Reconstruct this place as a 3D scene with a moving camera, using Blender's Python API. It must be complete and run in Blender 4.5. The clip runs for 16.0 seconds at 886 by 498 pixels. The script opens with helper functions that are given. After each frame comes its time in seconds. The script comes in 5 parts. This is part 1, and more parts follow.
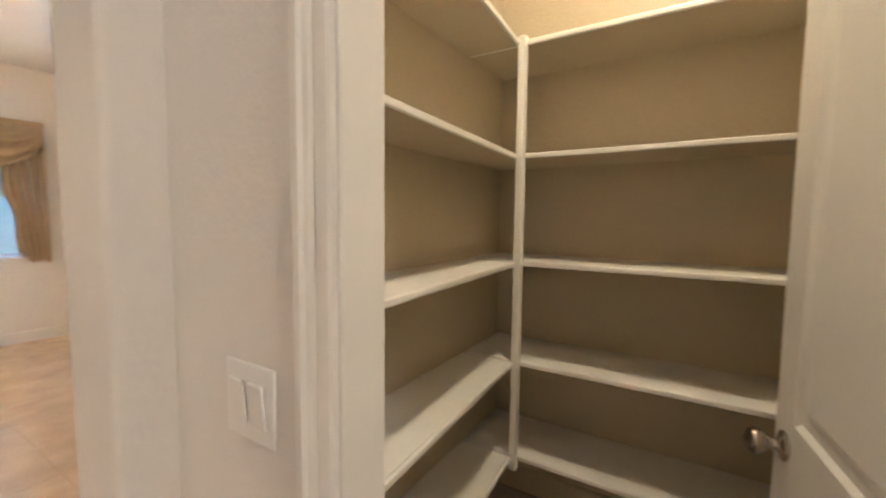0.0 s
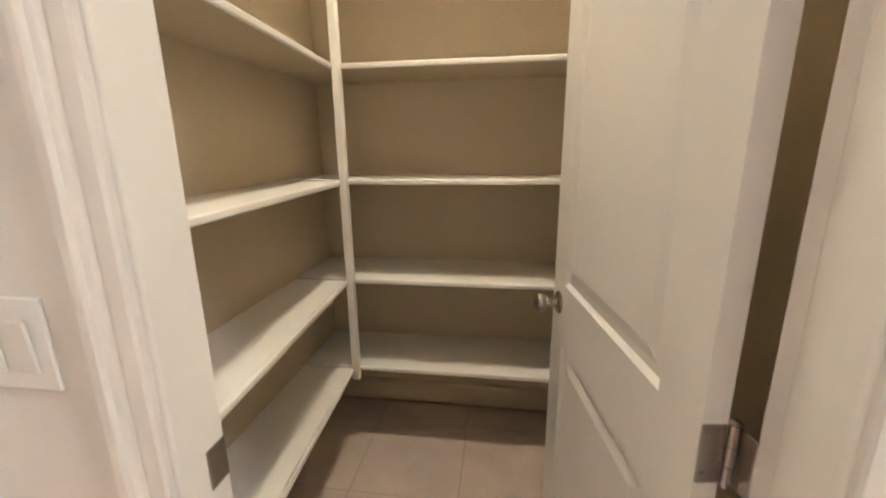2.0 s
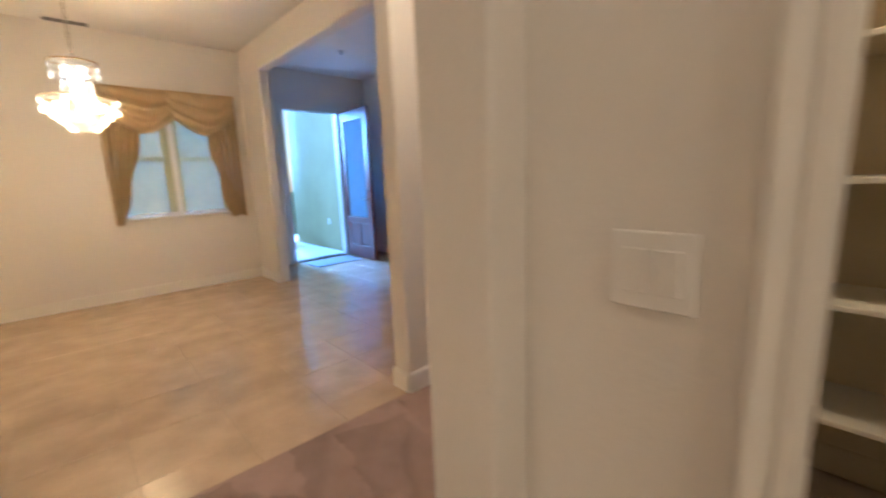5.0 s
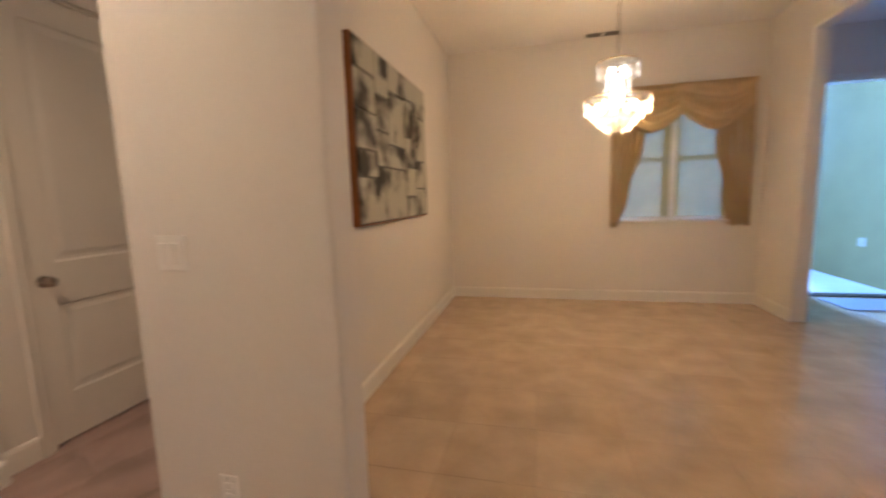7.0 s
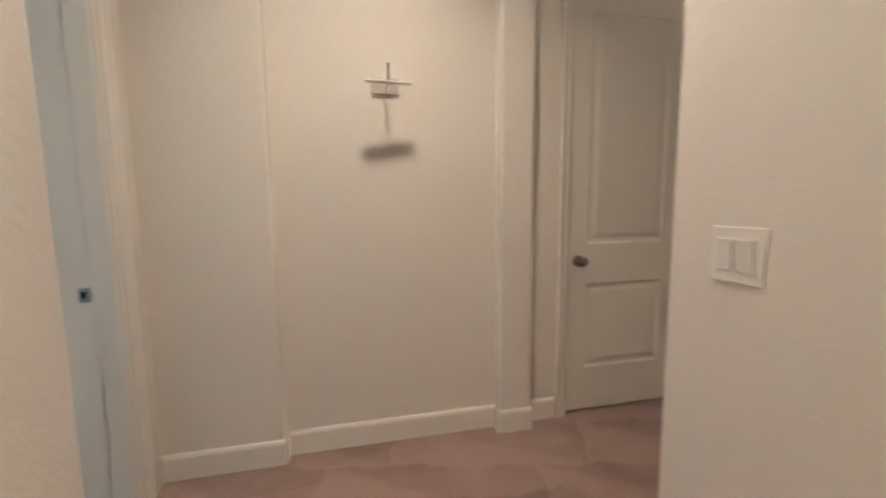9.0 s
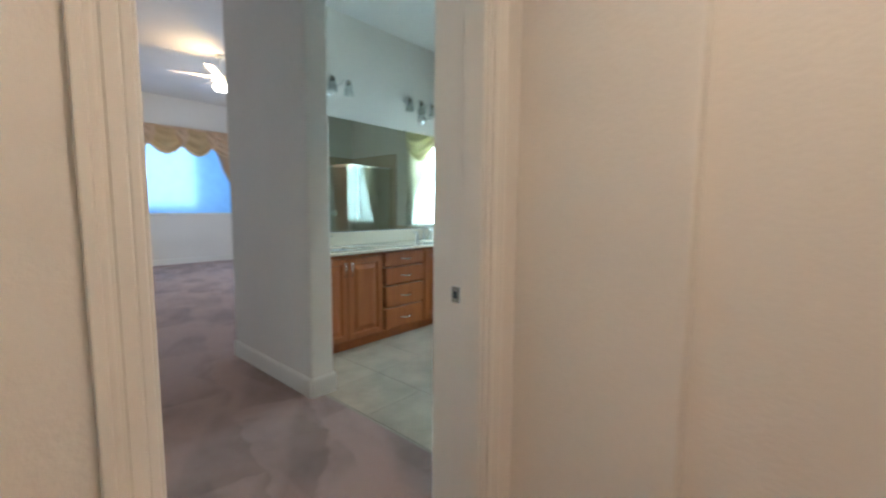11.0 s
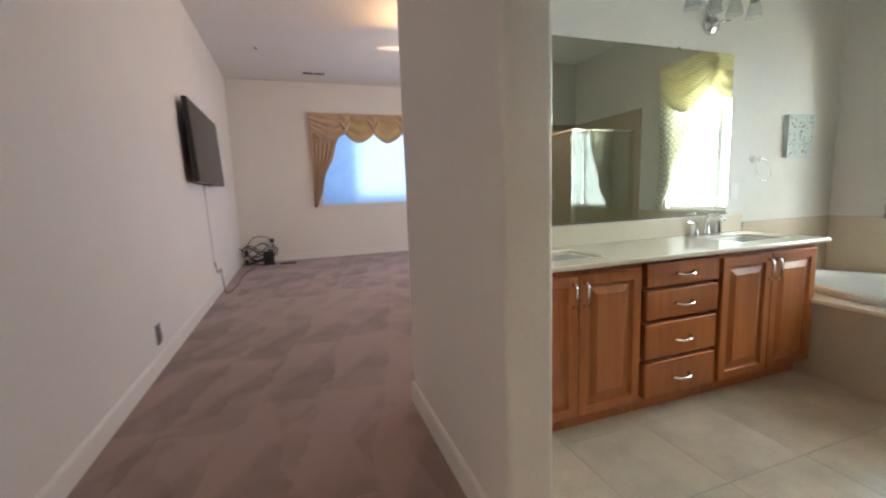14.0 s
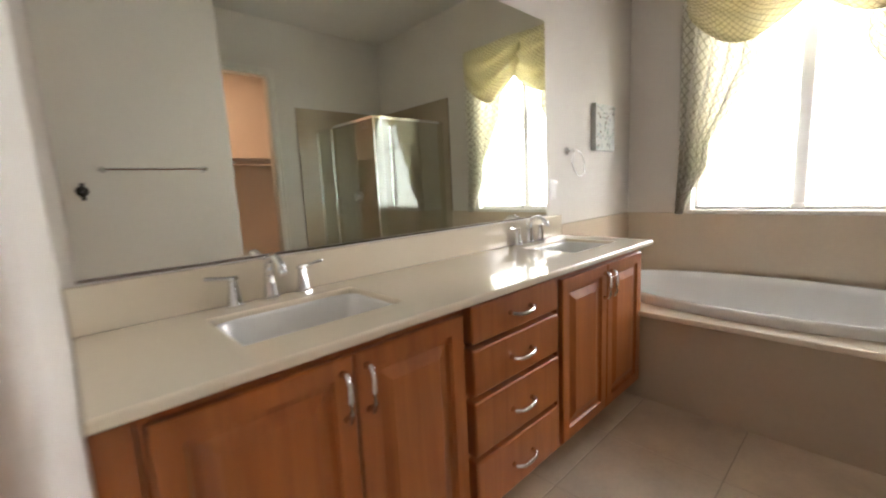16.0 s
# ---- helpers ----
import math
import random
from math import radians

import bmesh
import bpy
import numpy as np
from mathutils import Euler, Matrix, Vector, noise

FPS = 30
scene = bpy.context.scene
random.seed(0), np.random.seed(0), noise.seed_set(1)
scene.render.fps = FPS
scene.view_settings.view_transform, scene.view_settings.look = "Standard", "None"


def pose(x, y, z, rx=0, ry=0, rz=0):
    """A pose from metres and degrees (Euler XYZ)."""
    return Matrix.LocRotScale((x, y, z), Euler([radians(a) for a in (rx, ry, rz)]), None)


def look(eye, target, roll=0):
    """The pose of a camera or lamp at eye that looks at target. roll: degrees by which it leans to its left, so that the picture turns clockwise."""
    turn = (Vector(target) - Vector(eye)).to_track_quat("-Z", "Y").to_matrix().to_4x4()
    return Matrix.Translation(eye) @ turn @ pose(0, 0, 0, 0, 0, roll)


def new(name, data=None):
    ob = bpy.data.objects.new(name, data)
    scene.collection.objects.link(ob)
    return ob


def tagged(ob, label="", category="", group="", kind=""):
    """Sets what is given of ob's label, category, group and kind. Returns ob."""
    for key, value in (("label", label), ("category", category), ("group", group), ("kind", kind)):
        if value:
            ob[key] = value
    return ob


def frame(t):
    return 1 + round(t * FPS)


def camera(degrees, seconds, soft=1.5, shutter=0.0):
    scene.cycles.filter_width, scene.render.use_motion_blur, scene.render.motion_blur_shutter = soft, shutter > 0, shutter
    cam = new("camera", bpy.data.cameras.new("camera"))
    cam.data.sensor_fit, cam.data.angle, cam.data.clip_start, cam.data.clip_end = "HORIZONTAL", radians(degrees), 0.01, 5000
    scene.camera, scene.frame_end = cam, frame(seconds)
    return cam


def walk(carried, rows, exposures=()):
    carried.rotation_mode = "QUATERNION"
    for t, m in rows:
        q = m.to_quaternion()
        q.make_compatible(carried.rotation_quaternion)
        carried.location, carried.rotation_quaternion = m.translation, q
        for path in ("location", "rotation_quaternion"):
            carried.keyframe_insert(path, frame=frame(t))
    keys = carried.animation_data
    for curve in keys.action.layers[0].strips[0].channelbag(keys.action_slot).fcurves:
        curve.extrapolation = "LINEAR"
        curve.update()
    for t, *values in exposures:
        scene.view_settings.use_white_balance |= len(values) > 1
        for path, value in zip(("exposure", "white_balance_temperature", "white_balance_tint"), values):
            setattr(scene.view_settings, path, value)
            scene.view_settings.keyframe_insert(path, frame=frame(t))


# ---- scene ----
cam = camera(94.8, 16.0, soft=2.0, shutter=0.5)
PATH = [
    (0, (0.34, 1.222, 1.443), (-1.362, 0.165, 1.288), 0.6),
    (0.5, (0.35, 1.207, 1.452), (-1.502, 0.453, 1.279), 0.5),
    (1, (0.34, 1.217, 1.436), (-1.579, 0.683, 1.206), 0.2),
    (1.5, (0.35, 1.217, 1.412), (-1.588, 0.852, 1.067), -0.2),
    (2, (0.351, 1.237, 1.383), (-1.571, 0.959, 0.905), -0.6),
    (2.2, (0.358, 1.253, 1.373), (-1.553, 0.988, 0.846), -0.6),
    (2.5, (0.354, 1.276, 1.353), (-1.54, 1.005, 0.773), -0.8),
    (3, (0.36, 1.294, 1.326), (-1.509, 0.934, 0.713), -1.2),
    (3.2, (0.384, 1.274, 1.328), (-1.476, 0.861, 0.718), -1.3),
    (5.3, (0.616, 0.742, 1.308), (-0.514, -0.877, 0.993), -2.0),
    (5.5, (0.623, 0.625, 1.301), (-0.354, -1.094, 1.001), -1.9),
    (6, (0.644, 0.418, 1.31), (0.119, -1.49, 1.024), -1.9),
    (6.5, (0.715, 0.224, 1.308), (0.696, -1.757, 1.035), -1.9),
    (7, (0.959, 0.022, 1.311), (1.428, -1.905, 1.054), -1.8),
    (7.5, (1.086, -0.098, 1.301), (2.081, -1.816, 1.051), -1.5),
    (8, (1.165, -0.2, 1.292), (2.618, -1.552, 1.043), -1.2),
    (8.5, (1.279, -0.219, 1.276), (3.037, -1.142, 1.036), -1.1),
    (9, (1.459, -0.275, 1.27), (3.39, -0.725, 1.039), -0.6),
    (9.5, (1.640, -0.360, 1.23), (3.629, -0.310, 1.03), -0.3),
    (10, (1.858, -0.395, 1.24), (3.768, 0.153, 1.022), 0.05),
    (10.2, (1.926, -0.353, 1.222), (3.785, 0.35, 1.016), 0.35),
    (12.3, (2.613, 0.278, 1.222), (3.31, 2.137, 0.981), -1.5),
    (12.5, (2.656, 0.386, 1.222), (3.282, 2.27, 0.977), -1.6),
    (13, (2.751, 0.621, 1.226), (3.267, 2.537, 0.973), -1.9),
    (13.5, (2.876, 0.875, 1.206), (3.407, 2.786, 0.949), -1.9),
    (14, (2.996, 1.088, 1.199), (3.641, 2.963, 0.932), -2.1),
    (14.5, (3.129, 1.308, 1.195), (3.952, 3.109, 0.916), -2.3),
    (15, (3.288, 1.459, 1.195), (4.284, 3.169, 0.905), -2.6),
    (15.5, (3.505, 1.624, 1.184), (4.681, 3.214, 0.887), -2.5),
    (16, (3.729, 1.816, 1.177), (5.084, 3.266, 0.881), -2.8),
]
# stops, kelvin and tint of the clip's own exposure and white balance
EXPOSURE = [(0, 0.63, 4620, 2), (1.5, 0.99, 4440, 2), (3.2, 1.2, 4400, 2), (5.3, 0.02, 5150, 2), (6.0, 0.0, 5080, 0), (6.5, -0.02, 5200, 3), (7.0, -0.24, 5450, 8), (7.5, -0.08, 5400, 8), (8.0, 0.13, 4850, 2), (8.8, 0.04, 4800, 1),
            (9.5, -0.11, 4800, 1), (10.2, -0.1, 4850, 2), (12.3, 0.0, 5250, 3), (13.0, 0.08, 5700, 11), (13.8, -0.06, 5950, 16), (15.0, -0.1, 6200, 23), (16.0, -0.22, 6600, 33)]
walk(cam, [(t, look(eye, target, roll)) for t, eye, target, roll in PATH], EXPOSURE)

# ---- world, sun and lamps ----
world = bpy.data.worlds.new("world")
scene.world = world
world.use_nodes = True
sky = world.node_tree.nodes.new("ShaderNodeTexSky")
sky.sky_type, sky.sun_disc = "NISHITA", False
sky.sun_elevation, sky.sun_rotation = radians(48), radians(200)
world.node_tree.links.new(sky.outputs[0], world.node_tree.nodes["Background"].inputs[0])
world.node_tree.nodes["Background"].inputs[1].default_value = 0.12


def lamp(name, kind, m, energy, colour, size=0.1, size_y=None):
    data = bpy.data.lights.new(name, kind)
    data.energy, data.color = energy, colour
    if kind == "AREA":
        data.size = size
        if size_y:
            data.shape, data.size_y = "RECTANGLE", size_y
    elif kind == "SUN":
        data.angle = radians(size)
    else:
        data.shadow_soft_size = size
    ob = new(name, data)
    ob.matrix_world = m
    return ob


WARM = (1.0, 0.58, 0.24)
DAY = (0.80, 0.91, 1.0)
lamp("sun", "SUN", look((0, 0, 20), (6, 17.0, 0)), 2.5, (1.0, 0.95, 0.88), 0.5)
lamp("kitchen_light", "AREA", look((0.55, 0.45, 2.99), (0.55, 0.45, 0)), 2.6, (1.0, 0.71, 0.44), 0.16)
lamp("kitchen_light", "AREA", look((0.60, 2.55, 2.99), (0.60, 2.55, 0)), 20, (1.0, 0.71, 0.46), 0.16)
lamp("pantry_light", "AREA", look((-0.86, 1.04, 2.96), (-0.86, 1.04, 0)), 16.5, (1.0, 0.66, 0.33), 0.12)
lamp("hall_light", "AREA", look((2.62, -0.42, 2.99), (2.62, -0.42, 0)), 23.5, (1.0, 0.655, 0.38), 0.14).data.spread = radians(128)
# Unseen fill lamp, added to brighten the door in the recess.
lamp("recess_fill_light", "AREA", look((2.85, -1.95, 2.99), (2.85, -1.95, 0)), 1.1, (1.0, 0.60, 0.32), 0.14)
lamp("corridor_light", "AREA", look((-0.7, -0.33, 2.99), (-0.7, -0.33, 0)), 19, (1.0, 0.655, 0.38), 0.14)
lamp("chandelier_light", "POINT", pose(0.375, -3.55, 1.93), 78, WARM, 0.12)
lamp("fan_light", "POINT", pose(4.56, 6.40, 3.00), 28, WARM, 0.05)
lamp("closet_light", "AREA", look((5.3, -0.9, 2.9), (5.3, -0.9, 0)), 15, (1.0, 0.62, 0.36), 0.2)
lamp("bedroom_window_sun_gap", "AREA", look((4.77, 9.875, 1.93), (4.77, 0, 1.93)), 22, (1.0, 0.97, 0.92), 1.2, 1.42)
lamp("bedroom_window_sky", "AREA", look((4.8, 10.15, 1.95), (4.8, 0, 1.5)), 42, (0.54, 0.77, 1.0), 2.9, 1.8)
# Unseen side window, assumed from the evenly lit walls; added to light them.
lamp("bedroom_unseen_window_sky", "AREA", look((7.5, 6.4, 1.75), (0, 6.4, 1.3)), 100, (1.0, 0.975, 0.94), 2.2, 1.5)
lamp("bath_window_sky", "AREA", look((7.22, 2.17, 1.75), (0, 2.17, 1.4)), 1150, (0.86, 1.0, 0.89), 1.3, 1.7)
for y in (1.87, 2.41):
    lamp("bath_window_sash_light", "AREA", look((6.955, y, 1.69), (0, y, 1.55)), 15, (0.88, 1.0, 0.91), 0.42, 1.40).data.spread = radians(95)
lamp("dining_window_sky", "AREA", look((-0.48, -5.55, 1.7), (-0.48, 0, 1.6)), 5, (0.92, 1.0, 0.82), 1.2, 1.5)
lamp("living_window_sky", "AREA", look((-4.35, -2.3, 1.7), (0, -2.3, 1.5)), 18, (1.0, 0.95, 0.7), 0.8, 1.3)
lamp("porch_sky", "AREA", look((-2.5, -9.0, 2.6), (-2.6, -5.0, 0.6)), 2700, (0.24, 0.46, 1.0), 1.6, 2.0)


# ---- materials ----
def mat(name, colour, rough=0.6, metal=0.0, vary=0.06, scale=6.0, bump=0.0, bump_scale=60.0, fine=0.35, coat=0.0):
    """A Principled surface with stains at one scale and grain at another, and a fine relief."""
    m = bpy.data.materials.new(name)
    m.use_nodes = True
    nt = m.node_tree
    p = nt.nodes["Principled BSDF"]
    p.inputs["Roughness"].default_value, p.inputs["Metallic"].default_value = rough, metal
    p.inputs["Coat Weight"].default_value = coat
    tc = nt.nodes.new("ShaderNodeTexCoord")
    n1, n2 = nt.nodes.new("ShaderNodeTexNoise"), nt.nodes.new("ShaderNodeTexNoise")
    n1.inputs["Scale"].default_value, n2.inputs["Scale"].default_value = scale, scale * 14
    n1.inputs["Detail"].default_value = 5
    add = nt.nodes.new("ShaderNodeMix")
    add.data_type = "FLOAT"
    add.inputs[0].default_value = fine
    ramp = nt.nodes.new("ShaderNodeValToRGB")
    ramp.color_ramp.elements[0].position, ramp.color_ramp.elements[1].position = 0.3, 0.7
    ramp.color_ramp.elements[0].color = (*[c * (1 - vary) for c in colour], 1)
    ramp.color_ramp.elements[1].color = (*[min(1, c * (1 + vary)) for c in colour], 1)
    for n in (n1, n2):
        nt.links.new(tc.outputs["Object"], n.inputs["Vector"])
    nt.links.new(n1.outputs[0], add.inputs[2]), nt.links.new(n2.outputs[0], add.inputs[3])
    nt.links.new(add.outputs[0], ramp.inputs[0]), nt.links.new(ramp.outputs[0], p.inputs["Base Color"])
    if bump:
        b, n3 = nt.nodes.new("ShaderNodeBump"), nt.nodes.new("ShaderNodeTexNoise")
        n3.inputs["Scale"].default_value, n3.inputs["Detail"].default_value = bump_scale, 4
        b.inputs["Strength"].default_value, b.inputs["Distance"].default_value = bump, 0.01
        nt.links.new(tc.outputs["Object"], n3.inputs["Vector"])
        nt.links.new(n3.outputs[0], b.inputs["Height"]), nt.links.new(b.outputs[0], p.inputs["Normal"])
    return m


def node(m, kind):
    return m.node_tree.nodes.new(kind)


def wood(name, dark, light):
    m = mat(name, light, 0.42, 0, 0.05, 5, 0.05, 90, coat=0.08)
    nt, p = m.node_tree, m.node_tree.nodes["Principled BSDF"]
    tc, mp, w = node(m, "ShaderNodeTexCoord"), node(m, "ShaderNodeMapping"), node(m, "ShaderNodeTexNoise")
    mp.inputs["Scale"].default_value = (26, 26, 1.6)
    w.inputs["Scale"].default_value, w.inputs["Detail"].default_value, w.inputs["Distortion"].default_value = 1.0, 6, 0.6
    r = node(m, "ShaderNodeValToRGB")
    r.color_ramp.elements[0].position, r.color_ramp.elements[1].position = 0.32, 0.68
    r.color_ramp.elements[0].color, r.color_ramp.elements[1].color = (*dark, 1), (*light, 1)
    nt.links.new(tc.outputs["Object"], mp.inputs[0]), nt.links.new(mp.outputs[0], w.inputs["Vector"])
    nt.links.new(w.outputs[0], r.inputs[0]), nt.links.new(r.outputs[0], p.inputs["Base Color"])
    return m


def tile_material(name, colour, rough, vary=0.17):
    """Ceramic with soft clouds; each tile of its own shade."""
    m = mat(name, colour, rough, 0, vary, 4.2, 0.02, 12, fine=0.16)
    nt, p = m.node_tree, m.node_tree.nodes["Principled BSDF"]
    old = p.inputs["Base Color"].links[0].from_socket
    geo = node(m, "ShaderNodeNewGeometry")
    for n in nt.nodes:
        if n.type == "TEX_NOISE":
            nt.links.new(geo.outputs["Position"], n.inputs["Vector"])
    info, mp, hsv = node(m, "ShaderNodeObjectInfo"), node(m, "ShaderNodeMapRange"), node(m, "ShaderNodeHueSaturation")
    mp.inputs[3].default_value, mp.inputs[4].default_value = 0.965, 1.035
    nt.links.new(info.outputs["Random"], mp.inputs[0]), nt.links.new(mp.outputs[0], hsv.inputs["Value"])
    nt.links.new(old, hsv.inputs["Color"]), nt.links.new(hsv.outputs[0], p.inputs["Base Color"])
    return m


def carpet_material(name, colour):
    """Cut pile: brushed patches from the vacuum cleaner, tufts, and worn traffic."""
    m = mat(name, colour, 0.95, 0, 0.1, 4)
    nt, p = m.node_tree, m.node_tree.nodes["Principled BSDF"]
    p.inputs["Sheen Weight"].default_value = 0.25
    tc, vor, tuft, big = node(m, "ShaderNodeTexCoord"), node(m, "ShaderNodeTexVoronoi"), node(m, "ShaderNodeTexNoise"), node(m, "ShaderNodeTexNoise")
    mp = node(m, "ShaderNodeMapping")
    mp.inputs["Scale"].default_value, mp.inputs["Rotation"].default_value = (4.4, 1.9, 1), (0, 0, 0.30)
    vor.feature, vor.inputs["Smoothness"].default_value = "SMOOTH_F1", 0.07
    vor.inputs["Scale"].default_value, vor.inputs["Randomness"].default_value = 1.0, 1.0
    tuft.inputs["Scale"].default_value, tuft.inputs["Detail"].default_value = 220, 3
    big.inputs["Scale"].default_value, big.inputs["Detail"].default_value, big.inputs["Roughness"].default_value = 2.2, 6, 0.62
    warp = node(m, "ShaderNodeMix")
    warp.data_type = "VECTOR"
    warp.inputs[0].default_value = 0.20
    nt.links.new(tc.outputs["Object"], big.inputs["Vector"])
    nt.links.new(tc.outputs["Object"], warp.inputs[4]), nt.links.new(big.outputs["Color"], warp.inputs[5])
    nt.links.new(warp.outputs[1], mp.inputs[0]), nt.links.new(mp.outputs[0], vor.inputs["Vector"])
    nt.links.new(tc.outputs["Object"], tuft.inputs["Vector"])
    sep = node(m, "ShaderNodeSeparateColor")
    nt.links.new(vor.outputs["Color"], sep.inputs[0])

    def calc(kind, a, b=None, c2=None):
        q = node(m, "ShaderNodeMath")
        q.operation = kind
        for k, v in enumerate((a, b, c2)):
            if v is None:
                continue
            if isinstance(v, (int, float)):
                q.inputs[k].default_value = v
            else:
                nt.links.new(v, q.inputs[k])
        return q.outputs[0]
    # wedge-shaped strokes: lanes a third of a metre wide, each cut aslant
    lane_map, xyz = node(m, "ShaderNodeMapping"), node(m, "ShaderNodeSeparateXYZ")
    lane_map.inputs["Rotation"].default_value = (0, 0, 0.22)
    nt.links.new(warp.outputs[1], lane_map.inputs[0]), nt.links.new(lane_map.outputs[0], xyz.inputs[0])
    u = calc("MULTIPLY", xyz.outputs[0], 3.3)
    lane = node(m, "ShaderNodeTexWhiteNoise")
    lane.noise_dimensions = "1D"
    nt.links.new(calc("FLOOR", u), lane.inputs["W"])
    v2 = calc("FRACT", calc("MULTIPLY_ADD", xyz.outputs[1], 1.25, calc("MULTIPLY", lane.outputs["Value"], 5.0)))
    aslant = calc("SUBTRACT", v2, calc("FRACT", u))
    wedge = node(m, "ShaderNodeMapRange")
    wedge.interpolation_type = "SMOOTHSTEP"
    wedge.inputs[1].default_value, wedge.inputs[2].default_value = -0.10, 0.10
    nt.links.new(aslant, wedge.inputs[0])
    strokes = calc("MULTIPLY_ADD", wedge.outputs[0], 0.34, calc("MULTIPLY", sep.outputs[0], 0.55))
    mix = node(m, "ShaderNodeMath")
    mix.operation, mix.inputs[1].default_value = "MULTIPLY_ADD", 0.55
    nt.links.new(strokes, mix.inputs[0]), nt.links.new(big.outputs[0], mix.inputs[2])
    mix2 = node(m, "ShaderNodeMath")
    mix2.operation, mix2.inputs[1].default_value = "MULTIPLY_ADD", 0.30
    nt.links.new(tuft.outputs[0], mix2.inputs[0]), nt.links.new(mix.outputs[0], mix2.inputs[2])
    r = node(m, "ShaderNodeValToRGB")
    r.color_ramp.elements[0].position, r.color_ramp.elements[1].position = 0.5, 1.15
    r.color_ramp.elements[0].color, r.color_ramp.elements[1].color = (*[c * 0.68 for c in colour], 1), (*[c * 1.50 for c in colour], 1)
    nt.links.new(mix2.outputs[0], r.inputs[0]), nt.links.new(r.outputs[0], p.inputs["Base Color"])
    b = node(m, "ShaderNodeBump")
    b.inputs["Strength"].default_value, b.inputs["Distance"].default_value = 0.6, 0.008
    nt.links.new(tuft.outputs[0], b.inputs["Height"]), nt.links.new(b.outputs[0], p.inputs["Normal"])
    return m


def cloth(name, colour, through_light=0.4, pattern=None):
    """Fabric that lets light through; pattern: colour of a printed lattice."""
    m = mat(name, colour, 0.85, 0, 0.08, 8, 0.15, 300)
    nt, p = m.node_tree, m.node_tree.nodes["Principled BSDF"]
    t, mix = node(m, "ShaderNodeBsdfTranslucent"), node(m, "ShaderNodeMixShader")
    mix.inputs[0].default_value = through_light
    col = p.inputs["Base Color"].links[0].from_socket
    if pattern:
        tc, masks = node(m, "ShaderNodeTexCoord"), []
        for a in (1, -1):
            sep = node(m, "ShaderNodeSeparateXYZ")
            nt.links.new(tc.outputs["UV"], sep.inputs[0])
            ad, mu, fr, cmp = (node(m, "ShaderNodeMath") for _ in range(4))
            ad.operation, ad.inputs[1].default_value = "MULTIPLY_ADD", a * 0.9
            nt.links.new(sep.outputs[1], ad.inputs[0]), nt.links.new(sep.outputs[0], ad.inputs[2])
            mu.operation, mu.inputs[1].default_value = "MULTIPLY", 18.0
            fr.operation, cmp.operation, cmp.inputs[1].default_value = "FRACT", "LESS_THAN", 0.13
            nt.links.new(ad.outputs[0], mu.inputs[0]), nt.links.new(mu.outputs[0], fr.inputs[0]), nt.links.new(fr.outputs[0], cmp.inputs[0])
            masks.append(cmp)
        mx = node(m, "ShaderNodeMath")
        mx.operation = "MAXIMUM"
        nt.links.new(masks[0].outputs[0], mx.inputs[0]), nt.links.new(masks[1].outputs[0], mx.inputs[1])
        cm = node(m, "ShaderNodeMix")
        cm.data_type = "RGBA"
        nt.links.new(mx.outputs[0], cm.inputs[0]), nt.links.new(col, cm.inputs[6])
        cm.inputs[7].default_value = (*pattern, 1)
        col = cm.outputs[2]
        nt.links.new(col, p.inputs["Base Color"])
    nt.links.new(col, t.inputs["Color"])
    out = nt.nodes["Material Output"]
    nt.links.new(p.outputs[0], mix.inputs[1]), nt.links.new(t.outputs[0], mix.inputs[2]), nt.links.new(mix.outputs[0], out.inputs[0])
    return m


def glass(name, tint=(1, 1, 1), clear=0.9, gloss=0.07):
    """Thin clear pane: mostly see-through, with a mirror gloss."""
    m = bpy.data.materials.new(name)
    m.use_nodes = True
    nt = m.node_tree
    nt.nodes.remove(nt.nodes["Principled BSDF"])
    t, g, mix = node(m, "ShaderNodeBsdfTransparent"), node(m, "ShaderNodeBsdfGlossy"), node(m, "ShaderNodeMixShader")
    t.inputs[0].default_value, g.inputs["Roughness"].default_value = (*[c * clear for c in tint], 1), 0.02
    mix.inputs[0].default_value = gloss
    nt.links.new(t.outputs[0], mix.inputs[1]), nt.links.new(g.outputs[0], mix.inputs[2])
    nt.links.new(mix.outputs[0], nt.nodes["Material Output"].inputs[0])
    return m


def frosted(name):
    """Thin sanded glass: a veil over what lies behind it."""
    m = glass(name, (0.97, 0.98, 0.97), 0.97)
    nt = m.node_tree
    first = nt.nodes["Material Output"].inputs[0].links[0].from_socket
    t, d, a, b = (node(m, k) for k in ("ShaderNodeBsdfTranslucent", "ShaderNodeBsdfDiffuse", "ShaderNodeMixShader", "ShaderNodeMixShader"))
    for q in (t, d):
        q.inputs["Color"].default_value = (0.84, 0.87, 0.84, 1)
    a.inputs[0].default_value, b.inputs[0].default_value = 0.5, 0.09
    nt.links.new(t.outputs[0], a.inputs[1]), nt.links.new(d.outputs[0], a.inputs[2])
    nt.links.new(first, b.inputs[1]), nt.links.new(a.outputs[0], b.inputs[2])
    nt.links.new(b.outputs[0], nt.nodes["Material Output"].inputs[0])
    return m


def glow(name, colour, strength):
    m = bpy.data.materials.new(name)
    m.use_nodes = True
    p = m.node_tree.nodes["Principled BSDF"]
    p.inputs["Base Color"].default_value = (*colour, 1)
    p.inputs["Emission Color"].default_value, p.inputs["Emission Strength"].default_value = (*colour, 1), strength
    return m


